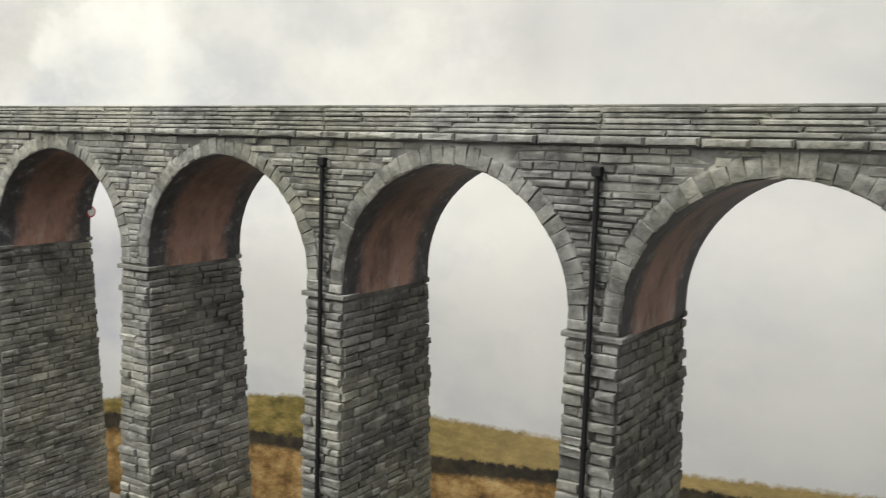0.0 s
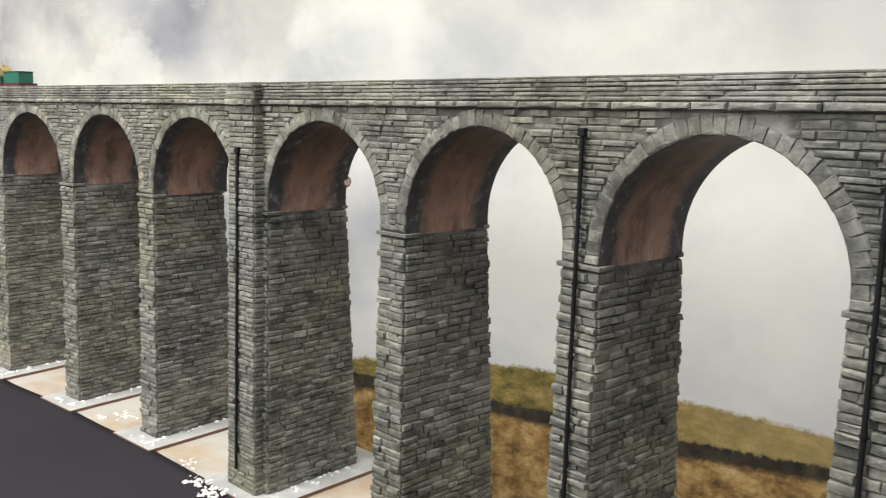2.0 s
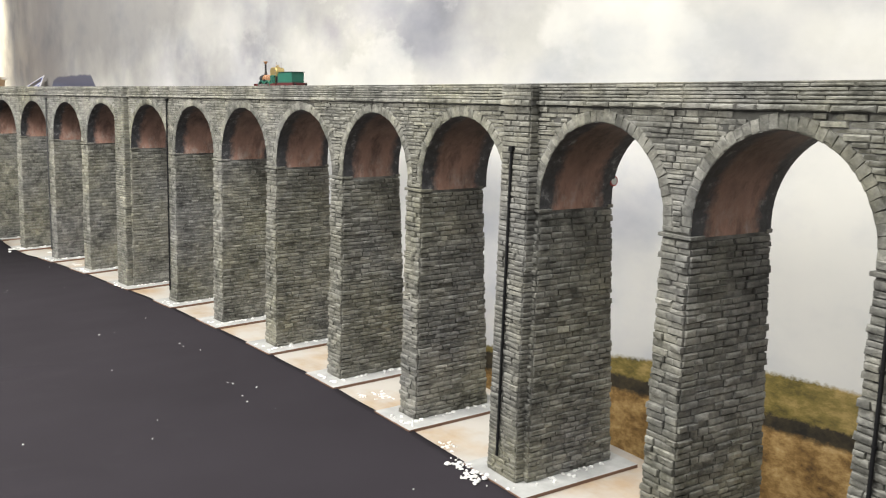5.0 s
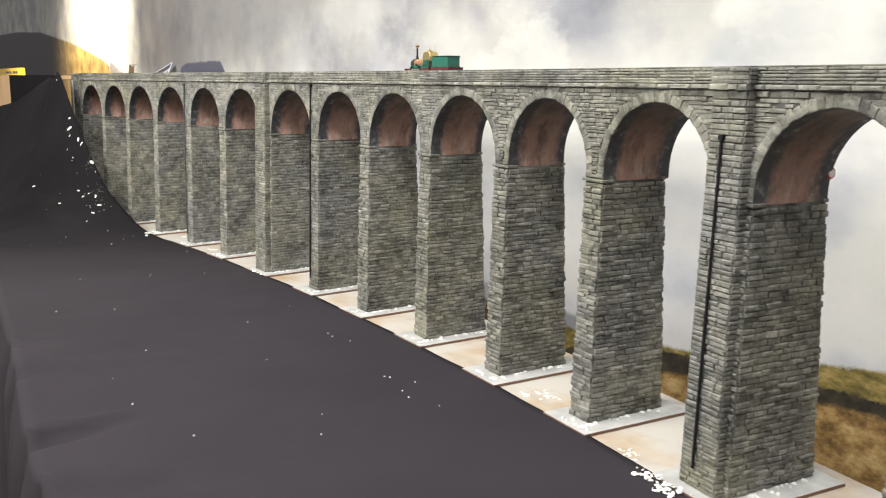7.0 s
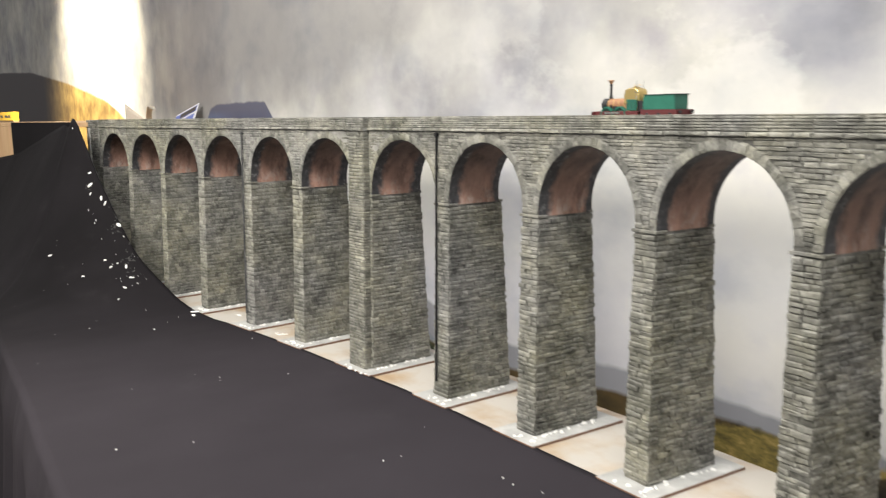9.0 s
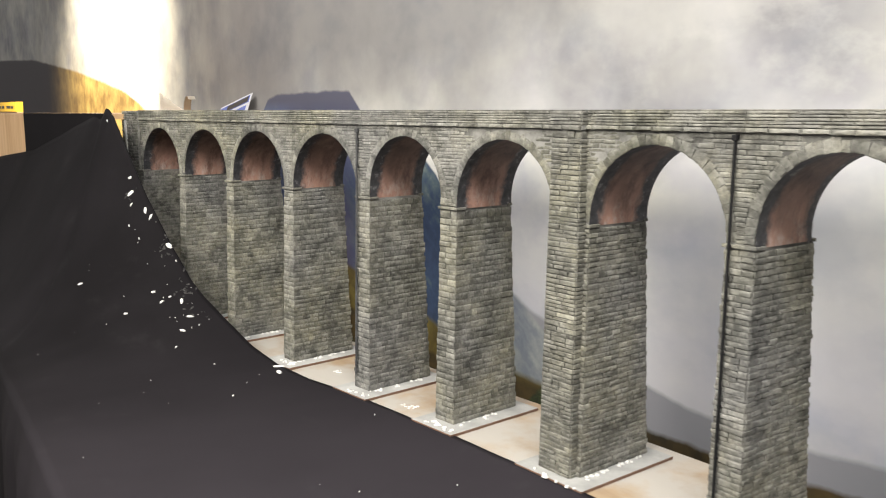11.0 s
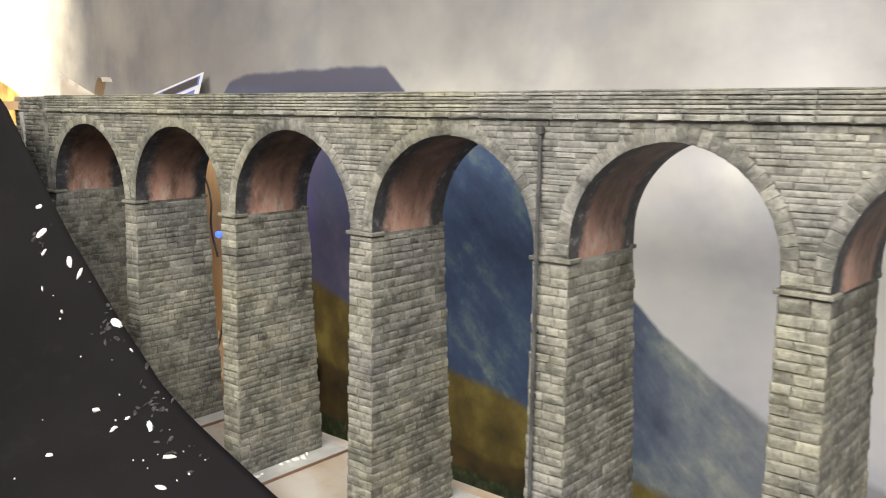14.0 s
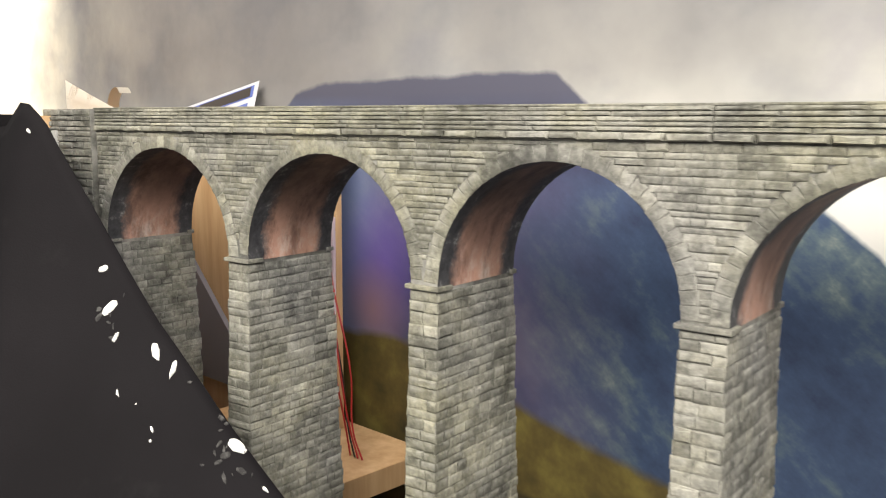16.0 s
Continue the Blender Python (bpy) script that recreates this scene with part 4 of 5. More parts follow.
fb = lpart("firebox", firebox, M_BRASS, loco, "polished brass firebox dome", smooth=False)
lpart("firebox_casing", lambda b: box(b, (0.0318, -0.0078, 0.4215), (0.0555, 0.0078, 0.4420), 0.0008), M_COPPER, loco)
lpart("valve_seat", lambda b: (box(b, (0.0405, -0.003, 0.4528), (0.0490, 0.003, 0.4545), 0.0004), cyl(b, (0.0420, 0, 0.454), (0.0420, 0, 0.4560), 0.0011), cyl(b, (0.0465, 0, 0.454), (0.0465, 0, 0.4560), 0.0011)), M_BRASS, fb)
for xv, yv, top in ((0.0500, -0.005, 0.4625), (0.0538, 0.003, 0.4625)):
    lpart("safety_lever_post", lambda b, xv=xv, yv=yv, top=top: cyl(b, (xv, yv, 0.4460), (xv, yv, top), 0.00035, seg=8), M_STEEL, loco)
lpart("safety_lever", lambda b: cyl(b, (0.0420, -0.001, 0.4567), (0.0545, -0.001, 0.4572), 0.0004, seg=8), M_BRASS, loco)
lpart("whistle", lambda b: (cyl(b, (0.0520, -0.0075, 0.4400), (0.0520, -0.0075, 0.4470), 0.0012, 0.0006), cyl(b, (0.0520, -0.0075, 0.4470), (0.0520, -0.0075, 0.4485), 0.0016)), M_STEEL, loco)
frame_l = lpart("frame", lambda b: (box(b, (-0.0180, -0.0118, 0.4192), (0.0585, -0.0100, 0.4248), 0.0003), box(b, (-0.0180, 0.0100, 0.4192), (0.0585, 0.0118, 0.4248), 0.0003), box(b, (-0.0165, -0.0105, 0.4225), (0.0585, 0.0105, 0.4246))), M_RED, loco, "maroon outside frame")
lpart("buffer_beam", lambda b: box(b, (-0.0192, -0.0150, 0.4196), (-0.0176, 0.0150, 0.4246), 0.0003), M_RED, loco)
for yb in (-0.0105, 0.0105):
    buf = lpart("buffer", lambda b, yb=yb: (cyl(b, (-0.0225, yb, 0.4222), (-0.0190, yb, 0.4222), 0.0012), cyl(b, (-0.0233, yb, 0.4222), (-0.0223, yb, 0.4222), 0.0022)), M_BLACK, loco)
lpart("coupling_hook", lambda b: (cyl(b, (-0.0190, 0, 0.4190), (-0.0235, 0, 0.4180), 0.0005, seg=8), cyl(b, (-0.0235, 0, 0.4180), (-0.0240, 0, 0.4200), 0.0005, seg=8)), M_BLACK, loco)


def wheel(name, parent, x, r, y, material):
    z = RAIL + r
    def tyre(b):
        cyl(b, (x, y - 0.0011, z), (x, y + 0.0011, z), r, seg=32)
    w = lpart(name, tyre, M_BLACK, parent)
    lpart("tyre_rim", lambda b: (cyl(b, (x, y - 0.00135, z), (x, y - 0.0010, z), r * 0.97, r * 0.97, 32)), M_STEEL, w)
    lpart("wheel_disc", lambda b: (cyl(b, (x, y - 0.0016, z), (x, y - 0.0012, z), r * 0.86, r * 0.86, 28)), M_DKGREEN, w)
    def spokes(b):
        for k in range(10):
            a = 2 * math.pi * k / 10
            cyl(b, (x, y - 0.0018, z), (x + r * 0.86 * math.cos(a), y - 0.0018, z + r * 0.86 * math.sin(a)), 0.00045, seg=6)
    lpart("spokes", spokes, material, w)


for xw in (0.0035, 0.0270):
    for yw in (-0.0083, 0.0083):
        wheel("driving_wheel", loco, xw, 0.0100, yw, M_GREEN)
for yw in (-0.0083, 0.0083):
    wheel("trailing_wheel", loco, 0.0495, 0.0068, yw, M_GREEN)


def splasher(bm, x, y0, y1):
    n = 14
    out = [(x + 0.0108 * math.cos(math.pi * k / n), 0.4190 + 0.0118 * math.sin(math.pi * k / n)) for k in range(n + 1)]
    inn = [(x + 0.0090 * math.cos(math.pi * k / n), 0.4190 + 0.0100 * math.sin(math.pi * k / n)) for k in range(n, -1, -1)]
    prism(bm, out + inn, y0, y1)


for xw in (0.0035, 0.0270):
    for y0, y1 in ((-0.0122, -0.0075), (0.0075, 0.0122)):
        lpart("splasher", lambda b, xw=xw, y0=y0, y1=y1: splasher(b, xw, y0, y1), M_GREEN, loco, "green wheel splasher")
for yb in (-0.0132, 0.0132):
    lpart("coupling_rod", lambda b, yb=yb: (box(b, (0.0030, yb - 0.0005, 0.4216), (0.0275, yb + 0.0005, 0.4234), 0.0003), cyl(b, (0.0035, yb - 0.001, 0.4225), (0.0035, yb + 0.001, 0.4225), 0.0017), cyl(b, (0.0270, yb - 0.001, 0.4225), (0.0270, yb + 0.001, 0.4225), 0.0017)), M_STEEL, loco, "bright steel coupling rod")
for s in (-1, 1):
    lpart("valve_gear", lambda b, s=s: (box(b, (0.0070, s * 0.0080 - 0.001, 0.4250), (0.0095, s * 0.0080 + 0.001, 0.4330), 0.0003), box(b, (0.0130, s * 0.0082 - 0.001, 0.4270), (0.0185, s * 0.0082 + 0.001, 0.4312), 0.0003)), M_BLACK, loco)


def side_sheet(b, y):
    box(b, (0.0395, y - 0.0004, 0.4255), (0.0570, y + 0.0004, 0.4392), 0.0002)


for s in (-1, 1):
    sheet = lpart("side_sheet", lambda b, s=s: side_sheet(b, s * 0.0118), M_GREEN, loco, "green side sheet with dark curved bracing")
    def lines(b, s=s):
        y = s * 0.0124
        for x0 in (0.0398, 0.0455, 0.0512):
            for k in range(6):
                t0, t1 = k / 6, (k + 1) / 6
                for sg in (0, 1):
                    f0 = 0.0026 * math.sin(math.pi * t0)
                    f1 = 0.0026 * math.sin(math.pi * t1)
                    xa = x0 + (f0 if sg == 0 else 0.0055 - f0)
                    xb = x0 + (f1 if sg == 0 else 0.0055 - f1)
                    cyl(b, (xa, y, 0.4262 + 0.0122 * t0), (xb, y, 0.4262 + 0.0122 * t1), 0.0003, seg=5)
    lpart("bracing", lines, M_DKGREEN, sheet)
lpart("footplate", lambda b: box(b, (0.0560, -0.0095, 0.4240), (0.0665, 0.0095, 0.4375), 0.0004), M_BLACK, loco)

tender = empty("tender", spot_frame(LOCO_X + 0.025) @ Matrix.Translation((0, 0.0458, RAIL - 0.0018)), "green six-wheeled tender with maroon frame", "tender")


def tank(bm):
    prism(bm, [(0.0672, 0.4262), (0.1180, 0.4262), (0.1180, 0.4440), (0.0700, 0.4440), (0.0672, 0.4412)], -0.0118, 0.0118)
    bmesh.ops.bevel(bm, geom=list(bm.edges), offset=0.0004, segments=2, affect="EDGES")


lpart("tank", tank, M_GREEN, tender)
lpart("flared_rim", lambda b: (box(b, (0.0695, -0.0130, 0.4438), (0.1196, -0.0114, 0.4447), 0.0002), box(b, (0.0695, 0.0114, 0.4438), (0.1196, 0.0130, 0.4447), 0.0002), box(b, (0.1176, -0.0130, 0.4438), (0.1198, 0.0130, 0.4447), 0.0002)), M_DKGREEN, tender)
lpart("tender_frame", lambda b: (box(b, (0.0630, -0.0120, 0.4190), (0.1222, -0.0102, 0.4262), 0.0003), box(b, (0.0630, 0.0102, 0.4190), (0.1222, 0.0120, 0.4262), 0.0003), box(b, (0.0650, -0.0105, 0.4230), (0.1220, 0.0105, 0.4260))), M_RED, tender, "maroon tender frame")
lpart("rear_beam", lambda b: box(b, (0.1220, -0.0148, 0.4200), (0.1238, 0.0148, 0.4262), 0.0003), M_RED, tender)
for yb in (-0.0105, 0.0105):
    lpart("buffer", lambda b, yb=yb: (cyl(b, (0.1236, yb, 0.4232), (0.1262, yb, 0.4232), 0.0012), cyl(b, (0.1260, yb, 0.4232), (0.1270, yb, 0.4232), 0.0021)), M_BLACK, tender)
lpart("coupling", lambda b: (box(b, (0.1238, -0.003, 0.4172), (0.1320, 0.003, 0.4180), 0.0002), box(b, (0.1318, -0.003, 0.4172), (0.1326, 0.003, 0.4195), 0.0002)), M_BLACK, tender)
for xa in (0.0745, 0.0930, 0.1115):
    lpart("axle_box", lambda b, xa=xa: box(b, (xa - 0.002, -0.0130, 0.4180), (xa + 0.002, -0.0118, 0.4225), 0.0003), M_BLACK, tender)
    for yw in (-0.0083, 0.0083):
        wheel("tender_wheel", tender, xa, 0.0068, yw, M_RED)

# ---------------- plaster flecks and smears ----------------
R2 = random.Random(21)


def cloth_at(x, u):
    inner = face_y(x) - 0.030 - 0.032 * min(1.0, max(0.0, (-1.6 - x) / 0.4))
    ye = table_edge(x)
    y = inner + (ye - inner) * u
    z = -0.002 + (hill_z(x) + 0.002) * max(0.0, 1 - u * 1.05) ** 1.25
    z += (0.0025 * noise.noise((x * 4, y * 5, 1)) + 0.0012 * noise.noise((x * 17, y * 11, 2))) * min(1, u * 6) + crease_z(x, y)
    return Vector((x, y, z))


def blob(bm, centre, ax, ay, up, r1, r2, h):
    n, turn = 9, R2.uniform(0, 3)
    ring = []
    for k in range(n):
        a = 2 * math.pi * k / n
        r = R2.uniform(0.7, 1.15)
        u, v = r * r1 * math.cos(a), r * r2 * math.sin(a)
        u, v = u * math.cos(turn) - v * math.sin(turn), u * math.sin(turn) + v * math.cos(turn)
        ring.append(centre + ax * u + ay * v)
    lo = [bm.verts.new(p - up * 0.0004) for p in ring]
    hi = [bm.verts.new(centre + (p - centre) * 0.75 + up * h) for p in ring]
    top = bm.verts.new(centre + up * h * 1.3)
    for k in range(n):
        j = (k + 1) % n
        bm.faces.new((lo[k], lo[j], hi[j], hi[k]))
        bm.faces.new((hi[k], hi[j], top))


def on_cloth(bm, x, u, r1, r2, h=0.0007):
    p = cloth_at(x, u)
    ax = (cloth_at(x + 0.004, u) - cloth_at(x - 0.004, u)).normalized()
    ay = (cloth_at(x, u + 0.008) - cloth_at(x, u - 0.008)).normalized()
    up = ax.cross(ay).normalized()
    if up.z < 0:
        up = -up
    blob(bm, p + up * 0.0008, ax, ay, up, r1, r2, h)


bm = bmesh.new()
for k in range(56):
    x = R2.choice((R2.uniform(-2.35, -1.7), R2.uniform(-1.7, 0.5), R2.uniform(-1.7, 0.5)))
    u = R2.random() ** 1.6 * 0.9 + 0.01
    r = R2.uniform(0.0005, 0.0013) * (1.5 if R2.random() < 0.10 else 1)
    on_cloth(bm, x, u, r, r * R2.uniform(0.5, 1.0), 0.0005)
for x, u in ((-0.456, 0.204), (-0.448, 0.196), (-0.39, 0.216), (-0.412, 0.16), (-0.692, 0.168), (-0.67, 0.172), (-1.052, 0.84), (-0.742, 0.672), (-0.522, 0.784), (-0.382, 0.708), (-0.818, 0.332), (-0.364, 0.224)):
    on_cloth(bm, x, u, R2.uniform(0.0014, 0.0024), 0.0012, 0.0005)
for cx, cu in ((-1.98, 0.20), (-2.04, 0.12), (-0.02, 0.02), (0.02, 0.06)):
    for k in range(5):
        r = R2.uniform(0.0006, 0.0014)
        on_cloth(bm, cx + R2.gauss(0, 0.035), max(0.005, cu + R2.gauss(0, 0.05)), r, r * 0.7)
flecks = part("plaster_flecks", bm, M_PLASTER)
tagged(flecks, "scattered white plaster flecks on black cloth", "plaster", kind="stuff")
for x, u, r1 in ((-2.392, 0.035, 0.004), (-2.282, 0.042, 0.008), (-2.262, 0.070, 0.011), (-2.246, 0.088, 0.006), (-2.216, 0.038, 0.010), (-2.198, 0.030, 0.009), (-2.22, 0.14, 0.004), (-2.182, 0.128, 0.0035), (-2.13, 0.014, 0.011),
                 (-2.098, 0.02, 0.004), (-2.068, 0.196, 0.006), (-2.036, 0.188, 0.006), (-2.038, 0.14, 0.004), (-2.014, 0.108, 0.010), (-1.970, 0.13, 0.008), (-2.054, 0.364, 0.006), (-1.942, 0.208, 0.007),
                 (-1.902, 0.292, 0.005), (-1.746, 0.052, 0.010), (-1.77, 0.015, 0.011), (-2.202, 0.476, 0.008), (-1.682, 0.328, 0.004)):
    r1 *= 0.85
    r2 = r1 * R2.uniform(0.35, 0.55)
    bm = bmesh.new()
    on_cloth(bm, x, u, r1, r2, 0.0011)
    tagged(part("plaster_splash", bm, M_PLASTER), "dried splash of white plaster on black cloth", "plaster", "plaster splashes")
M_SMUDGE = mat("plaster_dust", 0.9)
link(M_SMUDGE, ramp(M_SMUDGE, noise_fac(M_SMUDGE, 160, 5, 0.7), [(0.4, (0.016, 0.015, 0.016)), (0.72, (0.10, 0.098, 0.096))]), bsdf(M_SMUDGE).inputs["Base Color"])
for cx, cu, sx, su, count in ((-2.03, 0.055, 0.018, 0.03, 22), (-2.14, 0.045, 0.02, 0.02, 16), (-1.97, 0.10, 0.02, 0.03, 10), (-2.262, 0.085, 0.008, 0.02, 8)):
    bm = bmesh.new()
    for k in range(count):
        r = R2.uniform(0.0015, 0.0055)
        on_cloth(bm, cx + R2.gauss(0, sx), max(0.006, cu + R2.gauss(0, su)), r, r * R2.uniform(0.25, 0.6), 0.0003)
    tagged(part("plaster_smudge", bm, M_SMUDGE), "faint rubbed smudge of plaster dust on black cloth", "plaster", "plaster smudges", "stuff")
for i, (kind, px) in enumerate(PIERS[2:15]):
    f = spot_frame(px)
    half = HALF[kind]
    bm = bmesh.new()
    for k in range(26):
        side = R2.random()
        if side < 0.7:
            p = Vector((half + 0.006 + R2.uniform(0.0, 0.012) * R2.random(), R2.uniform(-0.02, 0.095), 0.0002))
        else:
            p = Vector((R2.uniform(-half, half + 0.02), -0.014 - R2.uniform(0.004, 0.016), 0.0002))
        if kind == "k":
            p.y -= 0.012 if p.y < -0.012 else 0
        r = R2.uniform(0.0012, 0.0042)
        blob(bm, p, Vector((1, 0, 0)), Vector((0, 1, 0)), Vector((0, 0, 1)), r, r * R2.uniform(0.5, 1), R2.uniform(0.0006, 0.0018))
    tagged(part("plaster_smear", bm, M_PLASTER, None, matrix=f), "white plaster crumbs round the foot of a pier", "plaster", "plaster smears", "stuff")
for x, dy, r in ((-0.09, -0.02, 0.012), (-0.285, 0.01, 0.016), (-0.30, -0.015, 0.010), (-0.01, -0.045, 0.016), (0.01, -0.05, 0.012), (-0.03, -0.042, 0.010), (-1.50, 0.0, 0.010), (-1.71, 0.02, 0.008)):
    bm = bmesh.new()
    f = spot_frame(x)
    z = -0.0038 if x not in (-0.01, 0.01, -0.03) else -0.0005
    for k in range(16):
        rr = r * R2.uniform(0.10, 0.34)
        blob(bm, Vector((R2.gauss(0, 0.75 * r), dy + R2.gauss(0, 0.35 * r), z)), Vector((1, 0, 0)), Vector((0, 1, 0)), Vector((0, 0, 1)), rr, rr * R2.uniform(0.3, 0.7), 0.0009)
    tagged(part("plaster_patch", bm, M_PLASTER, None, matrix=f), "spilt white plaster crumbs on the baseboard", "plaster", "plaster patches", "stuff")

# ---------------- behind the far end ----------------
bm = bmesh.new()
box(bm, (-3.5, 0.150, -0.5), (-2.438, 0.160, 0.412), 0.001)
tagged(part("partition", bm, M_WOOD), "upright bare plywood partition behind the viaduct", "partition")
# dark sheet in the shape of the diagonal shadow across the plywood
bm = bmesh.new()
prism(bm, [(-3.1, 0.02), (-2.60, 0.02), (-2.60, 0.03), (-2.84, 0.26), (-3.1, 0.30)], 0.140, 0.148)
tagged(part("shadow_sheet", bm, mat("shadow_grey", 0.7, 0.0, (0.16, 0.15, 0.17))), "dark grey sheet standing in for a diagonal shadow on plywood", "board")
# the blue light's lilac cast is put into this panel's colour
bm = bmesh.new()
box(bm, (-2.505, 0.1455, 0.012), (-2.4382, 0.1495, 0.287), 0.0005)
M_LILAC_LIT = mat("lilac_lit_paint", 0.6)
link(M_LILAC_LIT, ramp(M_LILAC_LIT, noise_fac(M_LILAC_LIT, 9, 4), [(0.35, (0.44, 0.35, 0.42)), (0.65, (0.56, 0.46, 0.50))]), bsdf(M_LILAC_LIT).inputs["Base Color"])
tagged(part("lilac_lit_panel", bm, M_LILAC_LIT), "pale panel on the plywood partition, coloured lilac as if by the blue light", "panel")
bm = bmesh.new()
box(bm, (-2.62, 0.0, -0.02), (-2.300, 0.180, 0.010), 0.001)
tagged(part("plywood_shelf", bm, M_WOOD), "bare plywood shelf at the viaduct's end", "shelf")
bm = bmesh.new()
prism(bm, [(-2.488, face_y(-2.488) - 0.050), (-2.488, -0.075), (-2.76, -0.075), (-2.76, 0.148), (-3.5, 0.148), (-3.5, face_y(-3.5) - 0.050)], 0.398, 0.410, "z")
tagged(part("track_board", bm, M_WOOD), "bare plywood track board beyond the viaduct", "board")

# fascia under the track board: bare board, then black cloth hung over it
bm = bmesh.new()
prism(bm, [(-2.935, face_y(-2.935) - 0.050), (-2.935, face_y(-2.935) - 0.040), (-4.6, face_y(-4.6) - 0.040), (-4.6, face_y(-4.6) - 0.050)], -0.3, 0.3975, "z")
tagged(part("fascia_board", bm, M_WOOD), "bare tan fascia board under the track board", "board")
bm = bmesh.new()
prism(bm, [(-2.425, face_y(-2.425) - 0.056), (-2.425, face_y(-2.425) - 0.0505), (-3.02, face_y(-3.02) - 0.0505), (-3.02, face_y(-3.02) - 0.056)], -0.02, 0.411, "z")
tagged(part("black_fascia", bm, M_CLOTH), "black cloth hung below the track board", "cloth")


def wire(pts, r, material, label):
    cu = bpy.data.curves.new("wire", "CURVE")
    cu.dimensions, cu.bevel_depth, cu.bevel_resolution = "3D", r, 2
    sp = cu.splines.new("BEZIER")
    sp.bezier_points.add(len(pts) - 1)
    for p, co in zip(sp.bezier_points, pts):
        p.co = co
        p.handle_left_type = p.handle_right_type = "AUTO"
    ob = new("wire_curve", cu)
    me = bpy.data.meshes.new_from_object(ob.evaluated_get(bpy.context.evaluated_depsgraph_get()))
    bpy.data.objects.remove(ob)
    me.materials.clear()
    me.materials.append(material)
    return tagged(new("wire", me), label, "wire", "wires")


M_REDWIRE = mat("red_wire", 0.4, 0.0, (0.36, 0.02, 0.02))
M_BLKWIRE = mat("black_wire", 0.4, 0.0, (0.015, 0.015, 0.015))
for k, (a, b) in enumerate(((0.0, 0.0), (0.008, 0.004), (0.014, -0.003), (0.022, 0.006))):
    wire([(-2.54 + a, 0.145, 0.33), (-2.465 + a, 0.125 + b, 0.275), (-2.415 + a, 0.11, 0.20), (-2.382 + a, 0.10 + b, 0.11), (-2.362 + a * 0.6, 0.10, 0.04), (-2.355 + a, 0.10, 0.011)], 0.0012, M_REDWIRE if k != 1 else M_BLKWIRE, ("thin red wire" if k != 1 else "thin black wire") + " hanging behind the viaduct")
wire([(-2.58, 0.140, 0.30), (-2.535, 0.132, 0.245), (-2.53, 0.128, 0.20), (-2.515, 0.13, 0.15)], 0.0018, M_BLKWIRE, "thin black wire hanging behind the viaduct")
wire([(-2.48, 0.12, 0.07), (-2.44, 0.09, 0.035), (-2.42, 0.07, 0.012)], 0.0018, M_BLKWIRE, "thin black wire hanging behind the viaduct")
dev = empty("control_switch", pose(-2.49, 0.150, 0.18), "round black switch with blue light on plywood", "switch")
bm = bmesh.new()
cyl(bm, (-2.488, 0.150, 0.176), (-2.488, 0.134, 0.176), 0.015, 0.014, 24)
part("switch_body", bm, M_BLKWIRE, dev, matrix=Matrix.Identity(4))
bm = bmesh.new()
bmesh.ops.create_uvsphere(bm, u_segments=14, v_segments=8, radius=0.006, matrix=Matrix.Translation((-2.506, 0.129, 0.190)))
M_LED = mat("blue_led", 0.3, 0.0, (0.05, 0.1, 1.0))
bsdf(M_LED).inputs["Emission Color"].default_value, bsdf(M_LED).inputs["Emission Strength"].default_value = (0.02, 0.06, 1.0, 1), 5.0
part("blue_light", bm, M_LED, dev, "glowing blue light", matrix=Matrix.Identity(4), smooth=True)
bm = bmesh.new()
spun(bm, [(0.006, 0.0), (0.006, 0.004), (0.003, 0.006), (0.003, 0.012), (0.005, 0.014)], 0, 14)
tagged(part("white_knob", bm, M_PLASTER, None, matrix=pose(-2.49, 0.150, 0.105, 90, 0, 0), smooth=True), "small white plastic knob on plywood", "knob")

# curled paper and leaflet standing beyond the parapet
M_PAPER = mat("buff_paper", 0.8, 0.0, (0.70, 0.66, 0.60))


def paper_sheet(rows_):
    bm = bmesh.new()
    g = [[bm.verts.new(p) for p in r] for r in rows_]
    for a, b in zip(g, g[1:]):
        for k in range(len(a) - 1):
            bm.faces.new((a[k], a[k + 1], b[k + 1], b[k]))
    bmesh.ops.solidify(bm, geom=list(bm.faces), thickness=0.0008)
    return bm


rows_ = []
for k in range(10):
    u = k / 9
    rows_.append([Vector((-2.95 + 0.15 * u, 0.04 + 0.03 * u, 0.409 + (0.055 * (1 - u) ** 1.1 + 0.002) * v)) for v in (0, 0.5, 1.0)])
tagged(part("paper_sheet", paper_sheet(rows_), M_PAPER, smooth=True), "pointed buff paper sheet standing on a board", "paper")
rows_ = []
for k in range(14):
    a = -0.4 + 2.6 * k / 13
    rows_.append([Vector((-2.93 - 0.034 * math.cos(a) * (1 if a < 1.6 else 0.6), 0.11 + 0.02 * v, 0.409 + 0.048 * max(0.0, math.sin(max(a, 0.0)))))  for v in (0, 1)])
tagged(part("curled_paper", paper_sheet(rows_), M_PAPER, smooth=True), "curled buff paper strip standing on a board", "paper")

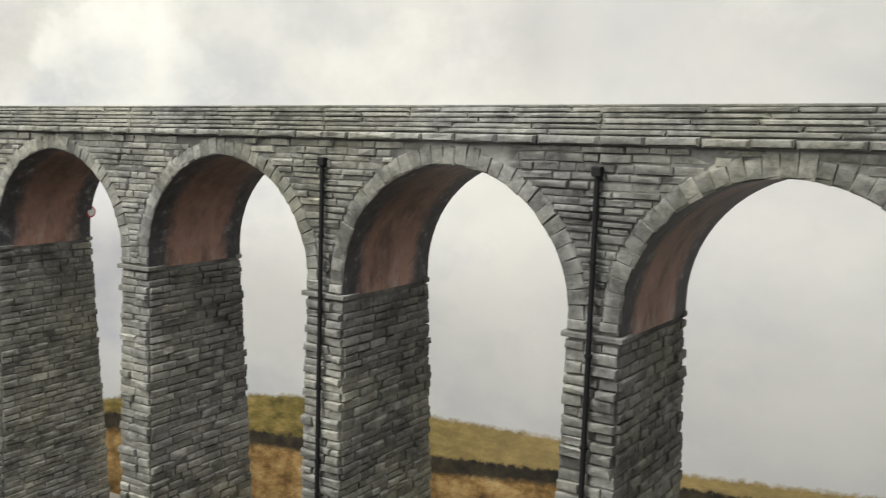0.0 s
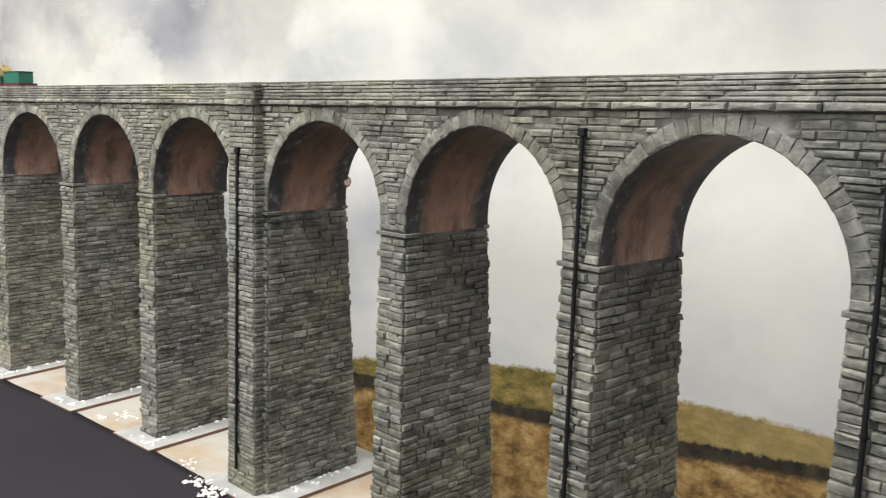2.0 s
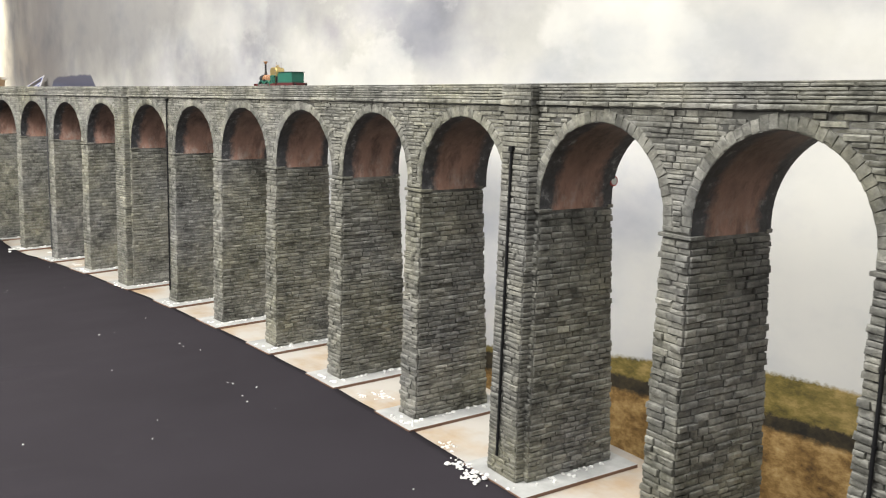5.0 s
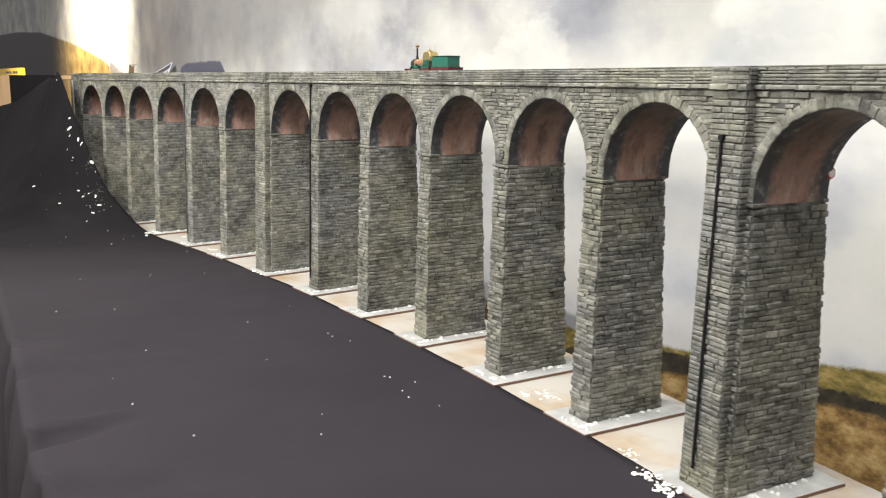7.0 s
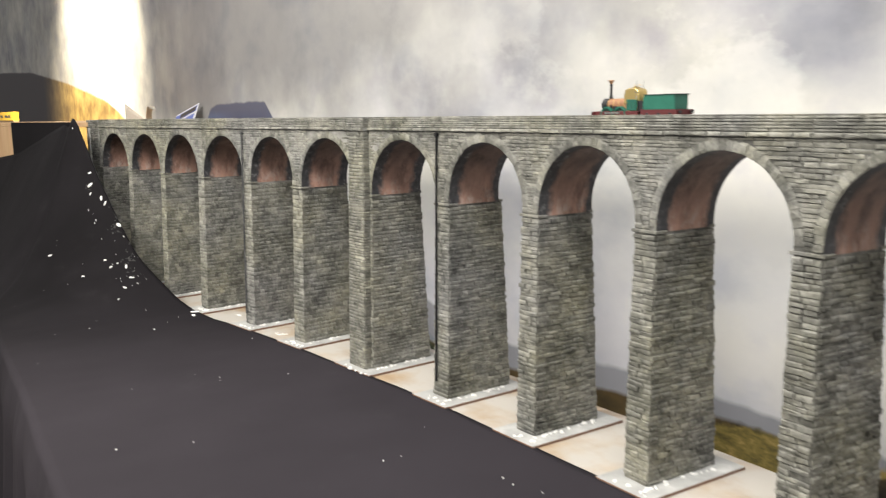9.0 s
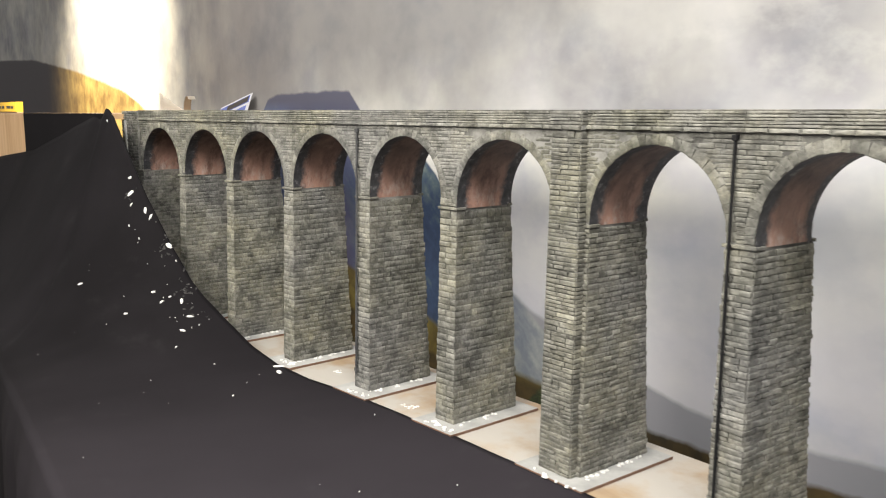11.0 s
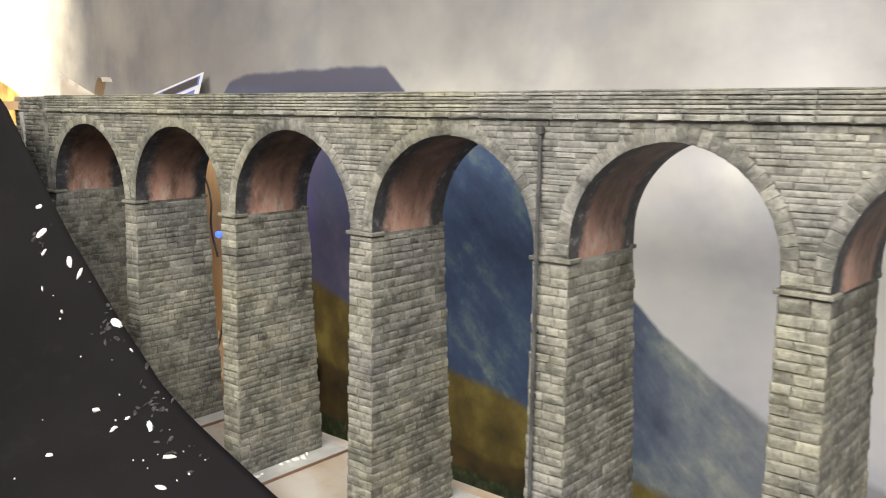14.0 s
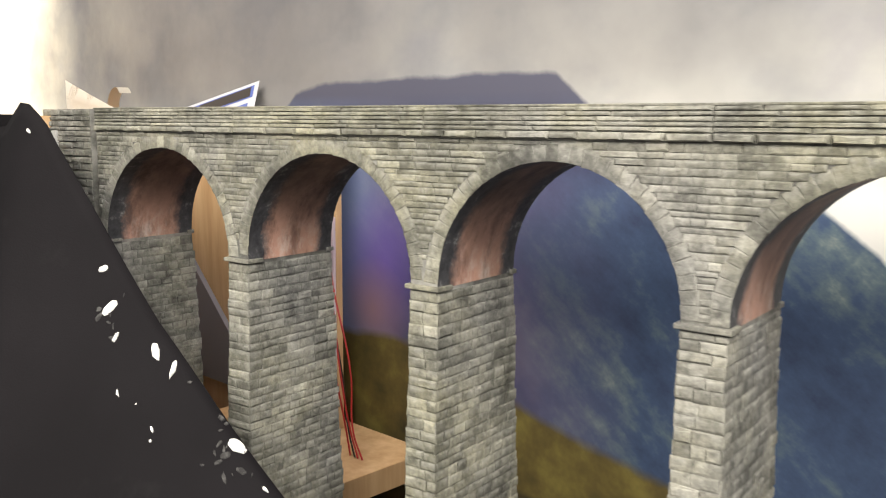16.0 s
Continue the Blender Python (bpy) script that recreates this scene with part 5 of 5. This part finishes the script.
leaf = empty("leaflet", pose(-2.81, 0.17, 0.409), "white leaflet with blue bands and a dark photograph", "leaflet")
LF = pose(-2.77, 0.172, 0.4145, 66, 0, 0) @ pose(0, 0, 0, 0, 0, 13)
for name, lo, hi, mm in (("sheet", (-0.070, -0.032, -0.0006), (0.120, 0.026, 0.0006), mat("white_card", 0.5, 0.0, (0.55, 0.55, 0.60))),
                         ("upper_band", (-0.066, 0.002, 0.0007), (0.112, 0.021, 0.0012), mat("blue_print", 0.5, 0.0, (0.10, 0.14, 0.40))),
                         ("lower_band", (-0.066, -0.030, 0.0007), (0.104, -0.006, 0.0012), bpy.data.materials["blue_print"]),
                         ("photograph", (-0.02, 0.004, 0.0013), (0.106, 0.019, 0.0017), mat("photo_print", 0.4, 0.0, (0.045, 0.035, 0.03)))):
    bm = bmesh.new()
    box(bm, lo, hi)
    part(name, bm, mm, leaf, matrix=LF)

sign = empty("layout_board", pose(-5.3, -0.02, 0.1), "tan wooden board topped by a yellow printed strip", "board")
bm = bmesh.new()
box(bm, (-5.9, -0.03, -0.5), (-4.86, -0.005, 0.412), 0.001)
part("board_panel", bm, M_WOOD, sign, matrix=Matrix.Identity(4))
bm = bmesh.new()
box(bm, (-5.9, -0.034, 0.412), (-4.86, -0.004, 0.456), 0.001)
part("yellow_strip", bm, mat("yellow_print", 0.5, 0.0, (0.80, 0.50, 0.03)), sign, "yellow strip with dark lettering bars", matrix=Matrix.Identity(4))
for x0, x1 in ((-5.45, -5.30), (-5.27, -5.20), (-5.12, -5.02), (-5.0, -4.93)):
    bm = bmesh.new()
    box(bm, (x0, -0.0352, 0.427), (x1, -0.0342, 0.439))
    part("lettering_bar", bm, M_BLKWIRE, sign, matrix=Matrix.Identity(4))

# small roundel on the arch wall beside the king pier
f = spot_frame(0.018)
RF = f @ pose(0.0300, 0.0975, 0.317)
roundel = empty("roundel", RF, "small white roundel with a red rim on the arch wall", "sign")
bm = bmesh.new()
cyl(bm, (-0.003, 0, 0), (0.0016, 0, 0), 0.0056, seg=24)
part("rim", bm, mat("red_rim", 0.5, 0.0, (0.42, 0.03, 0.035)), roundel, "red rim", matrix=RF)
bm = bmesh.new()
cyl(bm, (-0.002, 0, 0), (0.0022, 0, 0), 0.0040, seg=24)
part("face", bm, M_PLASTER, roundel, matrix=RF)
